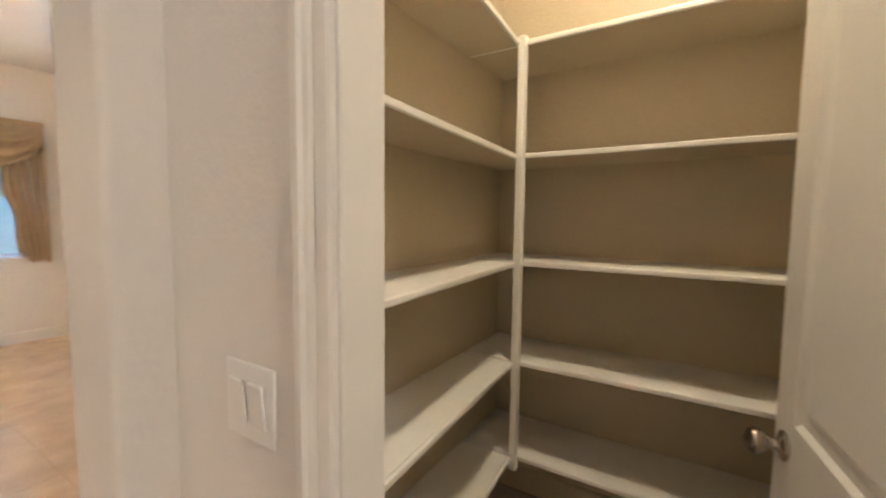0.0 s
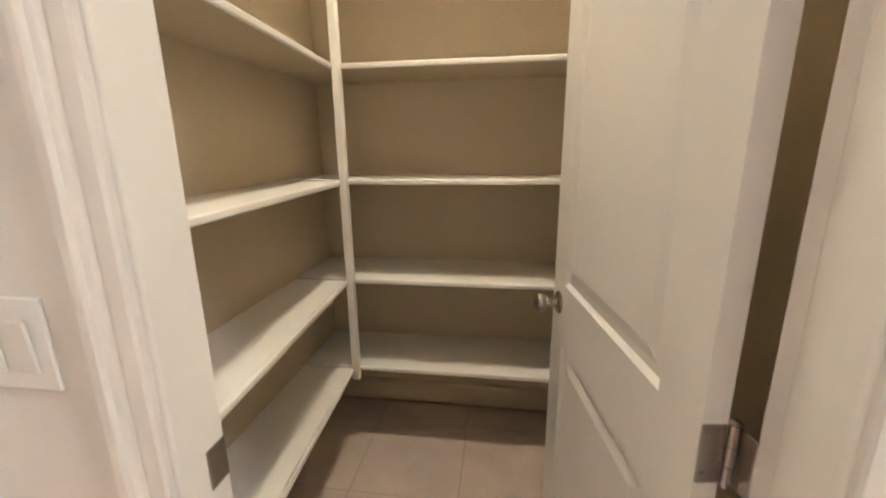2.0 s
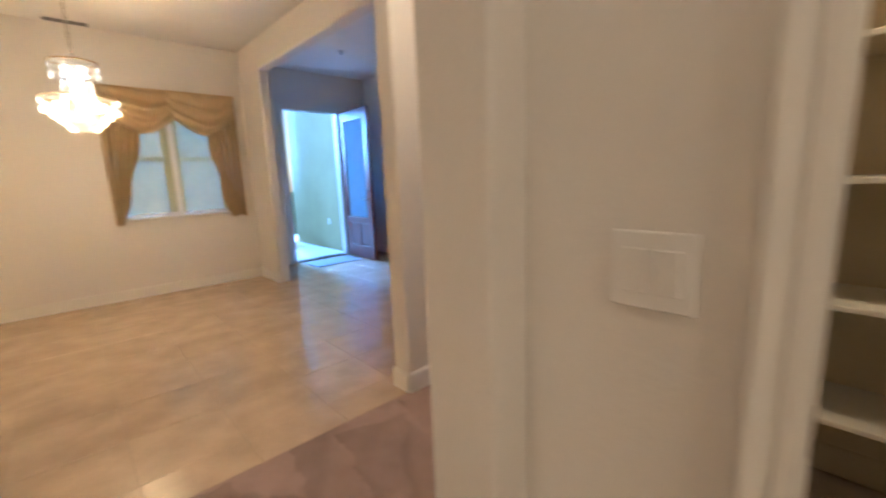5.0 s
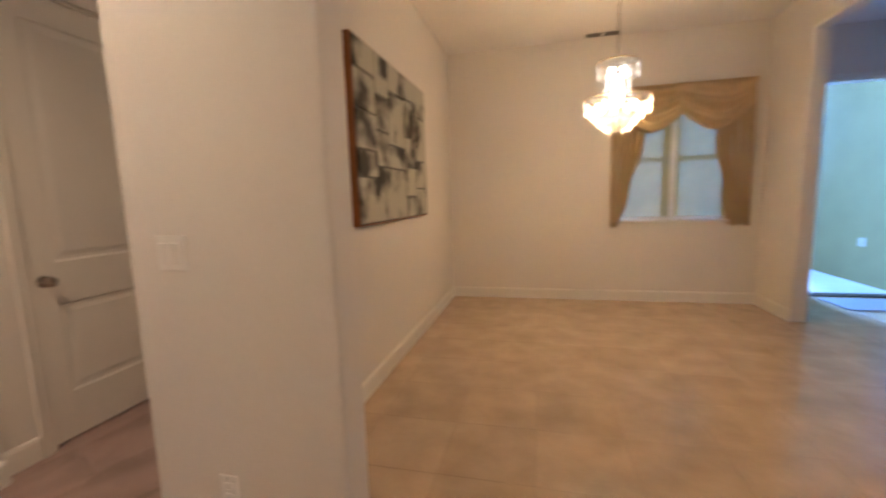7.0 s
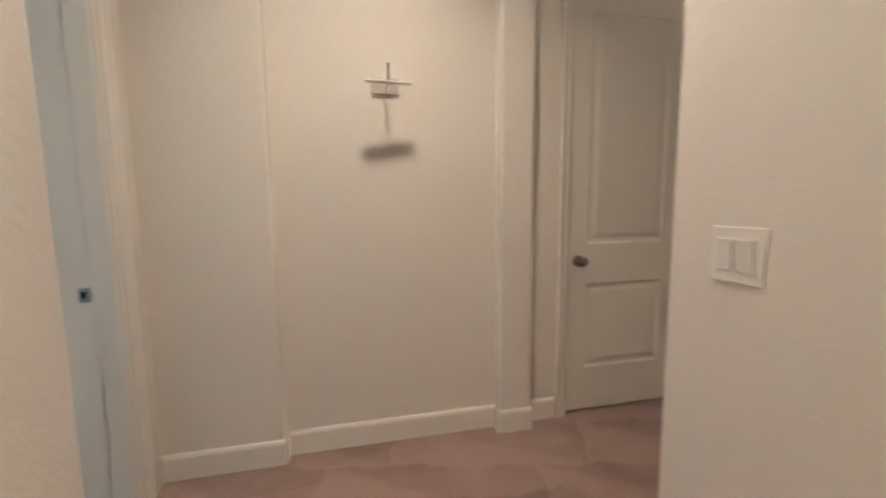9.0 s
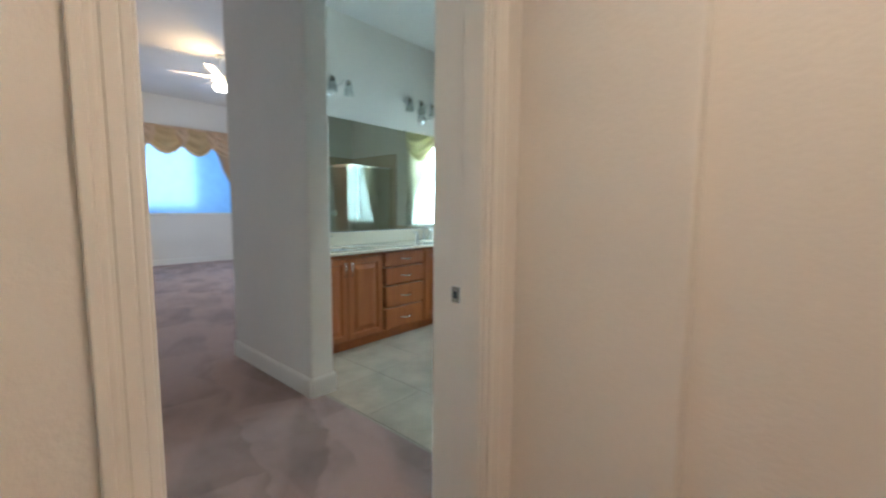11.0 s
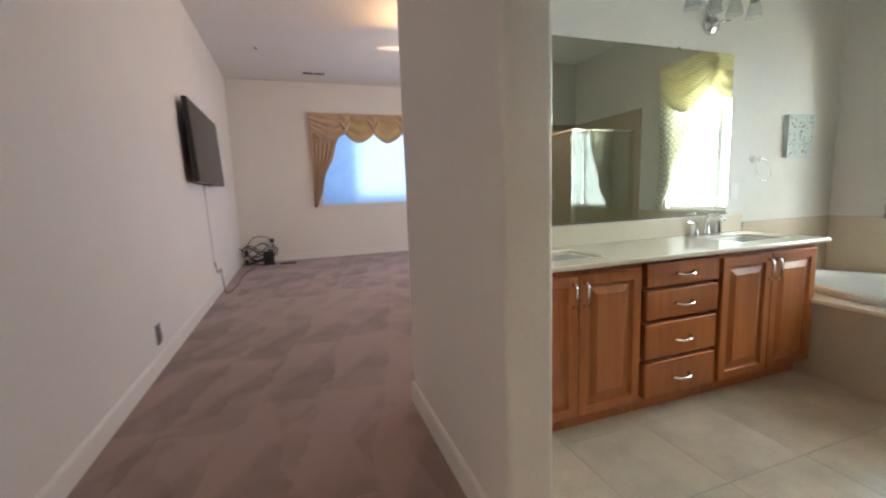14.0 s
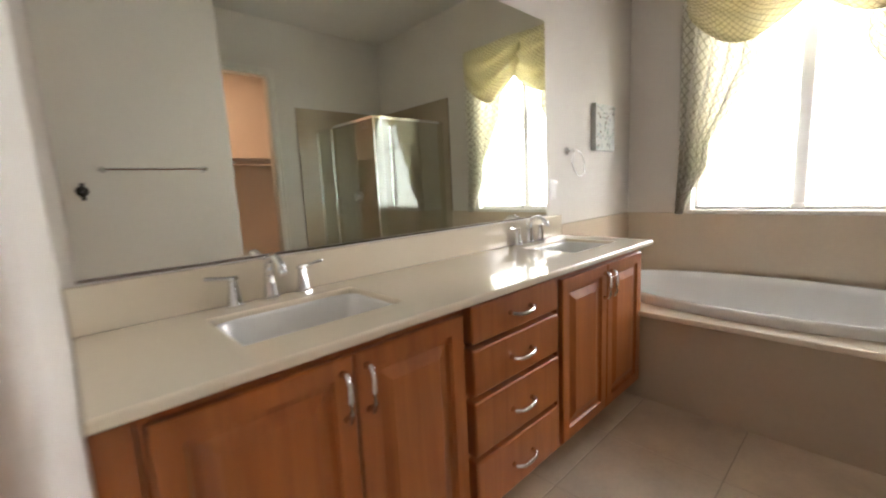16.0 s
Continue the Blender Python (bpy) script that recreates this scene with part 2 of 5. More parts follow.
def crystal(name):
    m = bpy.data.materials.new(name)
    m.use_nodes = True
    nt = m.node_tree
    nt.nodes.remove(nt.nodes["Principled BSDF"])
    t, g, d, a, b = (node(m, k) for k in ("ShaderNodeBsdfTransparent", "ShaderNodeBsdfGlossy", "ShaderNodeBsdfTranslucent", "ShaderNodeMixShader", "ShaderNodeMixShader"))
    g.inputs["Roughness"].default_value = 0.08
    a.inputs[0].default_value, b.inputs[0].default_value = 0.34, 0.11
    nt.links.new(t.outputs[0], a.inputs[1]), nt.links.new(g.outputs[0], a.inputs[2])
    nt.links.new(a.outputs[0], b.inputs[1]), nt.links.new(d.outputs[0], b.inputs[2])
    nt.links.new(b.outputs[0], nt.nodes["Material Output"].inputs[0])
    return m


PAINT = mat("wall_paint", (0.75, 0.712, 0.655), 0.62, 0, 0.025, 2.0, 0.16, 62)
CEIL = mat("ceiling_paint", (0.80, 0.775, 0.74), 0.8, 0, 0.03, 2.0, 0.35, 60)
TRIM = mat("trim_paint", (0.78, 0.75, 0.69), 0.32, 0, 0.02, 4.0, 0.03, 40)
# Wall paint darkened to stand for the shade between the pantry shelves.
PANTRY_SHADED = mat("pantry_paint_shaded", (0.52, 0.435, 0.285), 0.55, 0, 0.03, 2.0, 0.2, 70)
PLASTIC = mat("white_plastic", (0.80, 0.78, 0.74), 0.3, 0, 0.01)
TILE = tile_material("beige_floor_tile", (0.50, 0.385, 0.27), 0.20, 0.14)
# Same tile as TILE, recoloured to stand for the pantry's tint of light.
LIGHT_TINTED_TILE = tile_material("light_tinted_kitchen_tile", (0.52, 0.43, 0.355), 0.30)
BATH_TILE = tile_material("bath_floor_tile", (0.55, 0.475, 0.37), 0.25)
BATH_GROUT = mat("pale_grout", (0.37, 0.32, 0.255), 0.8, 0, 0.1, 20, 0.2, 200)
GROUT = mat("grout", (0.39, 0.30, 0.205), 0.8, 0, 0.1, 20, 0.2, 200)
CARPET = carpet_material("mauve_carpet", (0.242, 0.163, 0.140))
NICKEL = mat("satin_nickel", (0.36, 0.33, 0.30), 0.22, 1.0, 0.04, 30)
CHROME = mat("chrome", (0.85, 0.86, 0.87), 0.13, 1.0, 0.01)
BRONZE = mat("dark_bronze", (0.06, 0.05, 0.045), 0.4, 0.8, 0.1, 30)
MAPLE = wood("maple_cabinet", (0.30, 0.088, 0.020), (0.40, 0.130, 0.031))
DOORWOOD = wood("mahogany_door", (0.10, 0.024, 0.018), (0.17, 0.045, 0.032))
FRAMEWOOD = wood("orange_frame_wood", (0.22, 0.07, 0.015), (0.34, 0.12, 0.03))
MARBLE = mat("cultured_marble", (0.80, 0.71, 0.57), 0.12, 0, 0.02, 3, coat=0.4)
PORCELAIN = mat("white_porcelain", (0.80, 0.80, 0.78), 0.08, 0, 0.01, coat=0.5)
WALLTILE = mat("beige_wall_tile", (0.49, 0.405, 0.305), 0.22, 0, 0.04, 3)
BANDTILE = mat("cream_wall_tile", (0.66, 0.55, 0.42), 0.2, 0, 0.04, 3)
MIRROR = mat("mirror_silver", (0.91, 0.96, 0.88), 0.01, 1.0, 0.0)
BLACK = mat("black_plastic", (0.012, 0.012, 0.013), 0.35, 0, 0.1, 20)
SCREEN = mat("tv_screen", (0.010, 0.010, 0.011), 0.22, 0, 0.05, 2)
SCREEN.node_tree.nodes["Principled BSDF"].inputs["Specular IOR Level"].default_value = 0.12
CABLE = mat("black_cable", (0.015, 0.015, 0.015), 0.5, 0, 0.1, 20)
WHITECABLE = mat("white_cable", (0.7, 0.68, 0.65), 0.5, 0, 0.02)
GOLDCLOTH = cloth("gold_drape", (0.76, 0.57, 0.38), 0.35)
TANCLOTH = cloth("tan_drape", (0.64, 0.48, 0.28), 0.3)
GOLDSHEER = cloth("sheer_gold_swag", (0.70, 0.52, 0.29), 0.45)
PRINTCLOTH = cloth("lattice_drape", (0.92, 0.90, 0.82), 0.42, (0.46, 0.42, 0.33))
SWAGCLOTH = cloth("yellow_lattice_swag", (0.90, 0.85, 0.66), 0.42, (0.50, 0.44, 0.27))
SHADE = cloth("white_shade", (0.85, 0.85, 0.85), 0.6)
BEDSHADE = cloth("blue_white_shade", (0.42, 0.58, 0.82), 0.6)
GREYPLASTIC = mat("grey_outlet_plastic", (0.22, 0.20, 0.19), 0.45, 0, 0.1, 30)
GLASS = glass("window_glass")
SHOWERGLASS = glass("shower_glass", (0.95, 0.99, 0.97), 0.98, 0.15)
CRYSTAL = crystal("crystal")
BULB = glow("bulb", (1.0, 0.86, 0.70), 30)
CANLIGHT = glow("can_light_lens", (1.0, 0.80, 0.58), 12)
FROST = glow("frosted_fan_bulb", (1.0, 0.80, 0.55), 14)
FROSTOFF = frosted("frosted_shade_glass")
PORCH = mat("porch_stucco", (0.33, 0.295, 0.135), 0.9, 0, 0.08, 3, 0.4, 80)
CONCRETE = mat("porch_concrete", (0.45, 0.45, 0.44), 0.9, 0, 0.1, 3, 0.3, 60)
STONE = mat("porch_stone", (0.22, 0.21, 0.19), 0.9, 0, 0.3, 9, 0.8, 25)
GRASS = mat("lawn", (0.06, 0.11, 0.035), 0.95, 0, 0.4, 4, 0.6, 60)


# ---- mesh helpers ----
def box(bm, x0, x1, y0, y1, z0, z1, bevel=0.0, seg=1):
    r = bmesh.ops.create_cube(bm, size=1.0)
    for v in r["verts"]:
        v.co = Vector(((x0 + x1) / 2 + v.co.x * (x1 - x0), (y0 + y1) / 2 + v.co.y * (y1 - y0), (z0 + z1) / 2 + v.co.z * (z1 - z0)))
    if bevel:
        edges = list({e for v in r["verts"] for e in v.link_edges})
        bmesh.ops.bevel(bm, geom=edges, offset=bevel, segments=seg, affect="EDGES", profile=0.5)
    return bm


def tube(bm, pts, r, seg=8, closed=False):
    """A round bar along points; r: one radius or one for each point."""
    pts = [Vector(p) for p in pts]
    n, rings = len(pts), []
    for i, p in enumerate(pts):
        a = pts[i - 1] if i or closed else p
        b = pts[(i + 1) % n] if i < n - 1 or closed else p
        q = (b - a).to_track_quat("Z", "Y")
        rr = r[i] if isinstance(r, (list, tuple)) else r
        rings.append([bm.verts.new(p + q @ Vector((rr * math.cos(k * math.tau / seg), rr * math.sin(k * math.tau / seg), 0))) for k in range(seg)])
    for i in range(n if closed else n - 1):
        A, B = rings[i], rings[(i + 1) % n]
        for k in range(seg):
            bm.faces.new((A[k], A[(k + 1) % seg], B[(k + 1) % seg], B[k]))
    if not closed:
        bm.faces.new(rings[0][::-1]), bm.faces.new(rings[-1])
    return bm


def lathe(bm, profile, seg=24, centre=(0, 0, 0), m=None):
    """A turned shape: (radius, height) pairs about z, set by the matrix m."""
    m = m or Matrix.Translation(centre)
    rings = [[bm.verts.new(m @ Vector((r * math.cos(k * math.tau / seg), r * math.sin(k * math.tau / seg), z))) for k in range(seg)] for r, z in profile]
    for A, B in zip(rings, rings[1:]):
        for k in range(seg):
            bm.faces.new((A[k], A[(k + 1) % seg], B[(k + 1) % seg], B[k]))
    bm.faces.new(rings[0][::-1]), bm.faces.new(rings[-1])
    return bm


def grid(bm, nu, nv, fn, thick=0.0, uv=None):
    """A sheet: fn(u, v) gives the place, u and v from 0 to 1."""
    layer = bm.loops.layers.uv.verify()
    V = [[bm.verts.new(fn(i / nu, j / nv)) for j in range(nv + 1)] for i in range(nu + 1)]
    for i in range(nu):
        for j in range(nv):
            f = bm.faces.new((V[i][j], V[i + 1][j], V[i + 1][j + 1], V[i][j + 1]))
            for loop, (a, b) in zip(f.loops, ((i, j), (i + 1, j), (i + 1, j + 1), (i, j + 1))):
                loop[layer].uv = uv(a / nu, b / nv) if uv else (a / nu, b / nv)
            f.smooth = True
    return bm


def part(name, bm, material, parent=None, label="", smooth=False):
    me = bpy.data.meshes.new(name)
    bmesh.ops.recalc_face_normals(bm, faces=bm.faces)
    bm.to_mesh(me)
    bm.free()
    me.materials.append(material)
    if smooth:
        me.polygons.foreach_set("use_smooth", [True] * len(me.polygons))
    ob = new(name, me)
    if parent:
        ob.parent = parent
    return tagged(ob, label)


def thing(name, label, category, m=None, group="", kind=""):
    ob = new(name)
    ob.empty_display_size = 0.05
    ob.matrix_world = m or Matrix()
    return tagged(ob, label, category, group, kind)


def B():
    return bmesh.new()


def rounded(ob, width=0.012, seg=3):
    mod = ob.modifiers.new("bullnose", "BEVEL")
    mod.width, mod.segments, mod.limit_method, mod.angle_limit = width, seg, "ANGLE", radians(50)
    return ob


def wall(name, axis, p0, p1, u0, u1, openings=(), z0=0.0, z1=3.05, material=None, label="off-white textured drywall wall", bull=0.014):
    """A wall of thickness p0..p1 across the axis, from u0 to u1 along it, with openings (u0, u1, z0, z1) cut through."""
    us = sorted({u0, u1, *[v for o in openings for v in o[:2] if u0 < v < u1]})
    zs = sorted({z0, z1, *[v for o in openings for v in o[2:] if z0 < v < z1]})
    bm, verts = B(), {}

    def vert(u, z):
        if (u, z) not in verts:
            verts[u, z] = bm.verts.new((p0, u, z) if axis == "x" else (u, p0, z))
        return verts[u, z]
    faces = []
    for a, b in zip(us, us[1:]):
        for c, d in zip(zs, zs[1:]):
            if not any(o[0] < (a + b) / 2 < o[1] and o[2] < (c + d) / 2 < o[3] for o in openings):
                faces.append(bm.faces.new((vert(a, c), vert(b, c), vert(b, d), vert(a, d))))
    ext = bmesh.ops.extrude_face_region(bm, geom=faces)
    move = Vector((p1 - p0, 0, 0)) if axis == "x" else Vector((0, p1 - p0, 0))
    bmesh.ops.translate(bm, vec=move, verts=[g for g in ext["geom"] if isinstance(g, bmesh.types.BMVert)])
    ob = part(name, bm, material or PAINT, None)
    if bull:
        rounded(ob, bull)
    return tagged(ob, label, "wall", kind="structure")


def slab(name, x0, x1, y0, y1, z0, z1, material, label, category, bevel=0.0):
    ob = part(name, box(B(), x0, x1, y0, y1, z0, z1, bevel), material)
    return tagged(ob, label, category, kind="structure")


def baseboard(runs, h=0.125, t=0.014, material=None, label="white painted baseboard along the wall foot"):
    """Runs of (x0, y0, x1, y1, nx, ny): wall line and the side on which the board stands."""
    for x0, y0, x1, y1, nx, ny in runs:
        a, b, n = Vector((x0, y0, 0)), Vector((x1, y1, 0)), Vector((nx, ny, 0))
        bm = B()
        prof = ((0.0, 0), (t, 0), (t, h - 0.02), (t * 0.75, h - 0.008), (t * 0.3, h), (0.0, h))
        rings = [[bm.verts.new(p + n * d + Vector((0, 0, z))) for d, z in prof] for p in (a, b)]
        for k in range(len(prof)):
            j = (k + 1) % len(prof)
            bm.faces.new((rings[0][k], rings[0][j], rings[1][j], rings[1][k]))
        bm.faces.new(rings[0]), bm.faces.new(rings[1][::-1])
        tagged(part("baseboard", bm, material or TRIM), label, "baseboard", kind="structure")


# ---- structure ----
H, HB = 3.05, 3.45
wall("wall_pantry_front", "x", -0.088, -0.008, 0.30, 3.3, [(0.848, 1.565, -1, 2.44)])
wall("wall_pantry_stub", "x", -0.10, 0.085, 0.27, 0.456)
wall("wall_pantry_side", "y", 0.275, 0.335, -1.77, -0.05, material=PANTRY_SHADED, label="cream painted pantry side wall, darkened for shade")
wall("wall_pantry_back", "x", -1.77, -1.65, 0.25, 1.97, material=PANTRY_SHADED, label="cream painted pantry back wall, darkened for shade")
wall("wall_pantry_end", "y", 1.85, 1.97, -1.77, -0.05, material=PANTRY_SHADED, label="cream painted pantry end wall, darkened for shade")
wall("wall_kitchen_east", "x", 1.66, 1.80, 0.2, 3.35)
wall("wall_kitchen_north", "y", 3.25, 3.35, -0.1, 1.8)
wall("wall_hall_north", "y", 0.15, 0.31, 1.22, 2.185)
wall("wall_hall_corner", "x", 2.065, 2.185, 0.16, 0.7)
wall("wall_bedroom_door", "y", 0.60, 0.83, 1.9, 4.82, [(2.36, 3.29, -1, 2.44)], z1=HB)
wall("wall_hall_niche", "x", 3.53, 3.63, -2.8, 0.65, [(-2.26, -1.485, -1, 2.44)])
# Unseen wall added to keep outside light out of the door gap.
wall("light_block_behind_hall_door", "x", 3.70, 3.78, -2.5, -1.3)
wall("wall_hall_pier_north", "x", 3.457, 3.54, 0.06, 0.66)
wall("wall_hall_pier_south", "x", 3.457, 3.54, -1.235, -1.05)
wall("wall_switch", "y", -1.20, -1.05, 1.55, 2.31)
wall("wall_recess_west", "x", 2.19, 2.31, -2.8, -1.06, bull=0.006)
wall("wall_recess_south", "y", -2.8, -2.68, 2.2, 3.6)
wall("wall_dining_east", "x", 2.085, 2.20, -5.3, -1.1)
wall("wall_dining_south", "y", -5.27, -5.136, -1.5, 2.2, [(-1.06, 0.06, 0.95, 2.32)])
wall("wall_arch", "x", -1.52, -1.38, -5.66, -1.05, [(-4.46, -1.6, -1, 2.68)], bull=0.02)
wall("wall_thermostat", "y", -1.14, -0.99, -1.5, -0.81, bull=0.02)
wall("wall_thermostat_pier", "x", -1.62, -1.46, -1.14, -0.89)
wall("wall_front", "y", -5.70, -5.565, -4.1, -1.4, [(-3.02, -2.08, -1, 2.44)])
wall("wall_foyer_west", "x", -3.70, -3.57, -5.6, -3.0)
wall("wall_living_step", "y", -3.12, -3.0, -4.1, -3.57)
wall("wall_living_west", "x", -4.10, -3.97, -3.1, 2.05, [(-2.44, -2.12, 1.1, 2.22)])
wall("wall_living_north", "y", 1.95, 2.08, -4.1, -1.65)
wall("wall_column", "x", 3.545, 3.71, 0.70, 3.29, [(0.86, 2.13, -1, 2.99)], z1=HB, bull=0.018)
wall("wall_mirror", "y", 3.13, 3.29, 3.56, 7.4, z1=HB)
wall("wall_bath_east", "x", 6.93, 7.06, -0.2, 3.2, [(1.58, 2.70, 0.94, 2.45)])
wall("wall_bath_south", "y", -0.16, -0.04, 3.6, 7.06, [(5.02, 5.52, -1, 2.44)])
wall("wall_bath_return", "x", 4.70, 4.82, -0.1, 0.7)
wall("wall_closet_west", "x", 4.3, 4.4, -1.9, -0.1)
wall("wall_closet_east", "x", 6.2, 6.3, -1.9, -0.1)
wall("wall_closet_south", "y", -1.9, -1.8, 4.3, 6.3)
wall("wall_bedroom_window", "y", 9.72, 9.86, 1.6, 7.4, [(3.42, 6.20, 1.05, 2.75)], z1=HB)
# The opening is for the unseen, added side window.
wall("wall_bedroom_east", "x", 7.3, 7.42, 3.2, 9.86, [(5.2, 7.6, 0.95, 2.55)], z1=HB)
# the bedroom's long wall stands a little out of square
bm = B()
box(bm, -0.12, 0, 0, 9.15, 0, HB)
long_wall = part("wall_bedroom_west", bm, PAINT)
WX = math.degrees(math.atan2(0.15, 9.0))
long_wall.matrix_world = pose(2.005, 0.72, 0, 0, 0, WX)
tagged(long_wall, "off-white textured drywall wall with a television", "wall", kind="structure")


def bed_x(y):
    return 2.005 - (y - 0.72) * 0.15 / 9.0


slab("ceiling_hall", -4.1, 3.6, -5.65, 0.68, 3.03, 3.13, CEIL, "off-white painted ceiling", "ceiling")
slab("ceiling_kitchen", -4.1, 1.8, 0.68, 3.35, 3.03, 3.13, CEIL, "off-white painted ceiling", "ceiling")
slab("ceiling_bedroom", 1.6, 7.42, 0.66, 9.86, HB, HB + 0.1, CEIL, "off-white painted bedroom ceiling", "ceiling")
slab("ceiling_bath", 3.62, 7.06, -1.9, 3.2, 2.99, 3.09, CEIL, "off-white painted bathroom ceiling", "ceiling")

# floors: carpet lies as one sheet a room, tiles are set on a bed of grout
slab("floor_carpet_hall", -1.62, 3.6, -1.0, 0.2, -0.05, 0.0, CARPET, "mauve cut-pile carpet with vacuum marks", "carpet")
slab("floor_carpet_recess", 2.2, 3.6, -2.75, -1.0, -0.05, 0.0, CARPET, "mauve cut-pile carpet with vacuum marks", "carpet")
slab("floor_carpet_bedroom", 1.6, 7.4, 3.2, 9.8, -0.05, 0.0, CARPET, "mauve cut-pile carpet with vacuum marks", "carpet")
slab("floor_carpet_vestibule", 1.6, 3.62, 0.2, 3.2, -0.05, 0.0, CARPET, "mauve cut-pile carpet with vacuum marks", "carpet")
slab("floor_carpet_closet", 4.3, 6.3, -1.9, -0.1, -0.05, 0.0, CARPET, "mauve cut-pile carpet in a closet", "carpet")
slab("ground", -60, 60, -60, 70, -0.30, -0.20, GRASS, "green lawn around the house", "ground")

baseboard([(3.457, 0.061, 3.457, 0.60, -1, 0), (3.53, -1.05, 3.53, 0.06, -1, 0), (3.457, -1.235, 3.457, -1.05, -1, 0),
           (3.457, 0.06, 3.53, 0.06, 0, -1), (3.53, -1.05, 3.457, -1.05, 0, 1), (3.457, -1.235, 3.53, -1.235, 0, -1), (3.53, -1.42, 3.53, -1.235, -1, 0),
           (2.31, -1.05, 1.55, -1.05, 0, 1), (1.55, -1.2, 1.55, -1.05, -1, 0), (2.085, -5.136, 2.085, -1.2, -1, 0), (-1.38, -5.136, 2.085, -5.136, 0, 1),
           (2.31, -2.68, 2.31, -1.06, 1, 0), (-1.38, -5.136, -1.38, -4.46, 1, 0), (-1.46, -0.99, -0.81, -0.99, 0, 1), (-0.81, -1.14, -0.81, -0.99, 1, 0),
           (-1.46, -0.99, -1.46, -0.89, 1, 0), (-1.62, -0.89, -1.46, -0.89, 0, 1), (-3.57, -5.565, -3.57, -3.0, 1, 0), (-4.1, -3.0, -3.57, -3.0, 0, 1),
           (-3.97, -3.0, -3.97, 1.95, 1, 0), (-3.57, -5.565, -3.09, -5.565, 0, 1), (-2.01, -5.565, -1.52, -5.565, 0, 1),
           (3.545, 2.13, 3.545, 3.29, -1, 0), (3.545, 2.13, 3.71, 2.13, 0, -1), (1.85, 9.72, 7.3, 9.72, 0, -1), (3.71, 2.13, 3.71, 2.60, 1, 0),
           (3.36, 0.60, 3.457, 0.60, 0, -1), (2.185, 0.15, 1.22, 0.15, 0, -1), (2.185, 0.15, 2.185, 0.60, 1, 0), (-0.008, 0.456, -0.008, 0.79, 1, 0),
           (3.76, 0.83, 4.82, 0.83, 0, 1)])
# Trim given the darker wall colour to stand for shade under the shelves.
baseboard([(-1.65, 0.335, -1.65, 1.85, 1, 0), (-1.65, 0.335, -0.1, 0.335, 0, 1)], material=PANTRY_SHADED, label="pantry baseboard in the wall colour, darkened for shade")
d = Vector((-0.15, 9.0, 0)).normalized()
baseboard([(bed_x(0.8), 0.8, bed_x(9.72), 9.72, d.y, -d.x)])


# ---- doors ----
def leaf(bm, w, h, t, panels, rings=((0.0, 0.0), (0.012, 0.009), (0.03, 0.009), (0.055, 0.003))):
    """A moulded door leaf, hinge edge at x = 0, from y = 0 to t; panels: (x0, x1, z0, z1)."""
    for y, s in ((0.0, 1), (t, -1)):
        zs = [0.0]
        for a, b in zip(panels, panels[1:]):
            zs.append((a[3] + b[2]) / 2)
        zs.append(h)
        for p, za, zb in zip(panels, zs, zs[1:]):
            rects = [(0.0, w, za, zb, 0.0)] + [(p[0] + i, p[1] - i, p[2] + i, p[3] - i, dep) for i, dep in rings]
            vs = [[bm.verts.new((x, y + s * dep, z)) for x, z in ((x0, z0), (x1, z0), (x1, z1), (x0, z1))] for x0, x1, z0, z1, dep in rects]
            for A, C in zip(vs, vs[1:]):
                for k in range(4):
                    bm.faces.new((A[k], A[(k + 1) % 4], C[(k + 1) % 4], C[k]))
            bm.faces.new(vs[-1])
    for x in (0.0, w):
        bm.faces.new([bm.verts.new(c) for c in ((x, 0, 0), (x, t, 0), (x, t, h), (x, 0, h))])
    for z in (0.0, h):
        bm.faces.new([bm.verts.new(c) for c in ((0, 0, z), (w, 0, z), (w, t, z), (0, t, z))])
    return bm


def knob(parent, x, z, y, s):
    """A round passage knob on the face at y; s: the way it points."""
    m = Matrix.Translation((x, y, z)) @ Matrix.Rotation(radians(90 * s), 4, "X")
    bm = B()
    lathe(bm, [(0.001, 0.0), (0.033, 0.0), (0.033, 0.004), (0.028, 0.008), (0.014, 0.012), (0.012, 0.03), (0.019, 0.036), (0.027, 0.046), (0.029, 0.056), (0.025, 0.066), (0.012, 0.072), (0.001, 0.073)], 20, m=m)
    return part("knob", bm, NICKEL, parent, "satin nickel round knob", smooth=True)


def hinge(parent, z, x=-0.004, y=0.034):
    bm = B()
    tube(bm, [(x, y + 0.008, z - 0.05), (x, y + 0.008, z + 0.05)], 0.007, 10)
    box(bm, x - 0.045, x - 0.002, y - 0.002, y + 0.002, z - 0.05, z + 0.05)
    part("hinge", bm, NICKEL, parent, "satin nickel butt hinge", smooth=False)


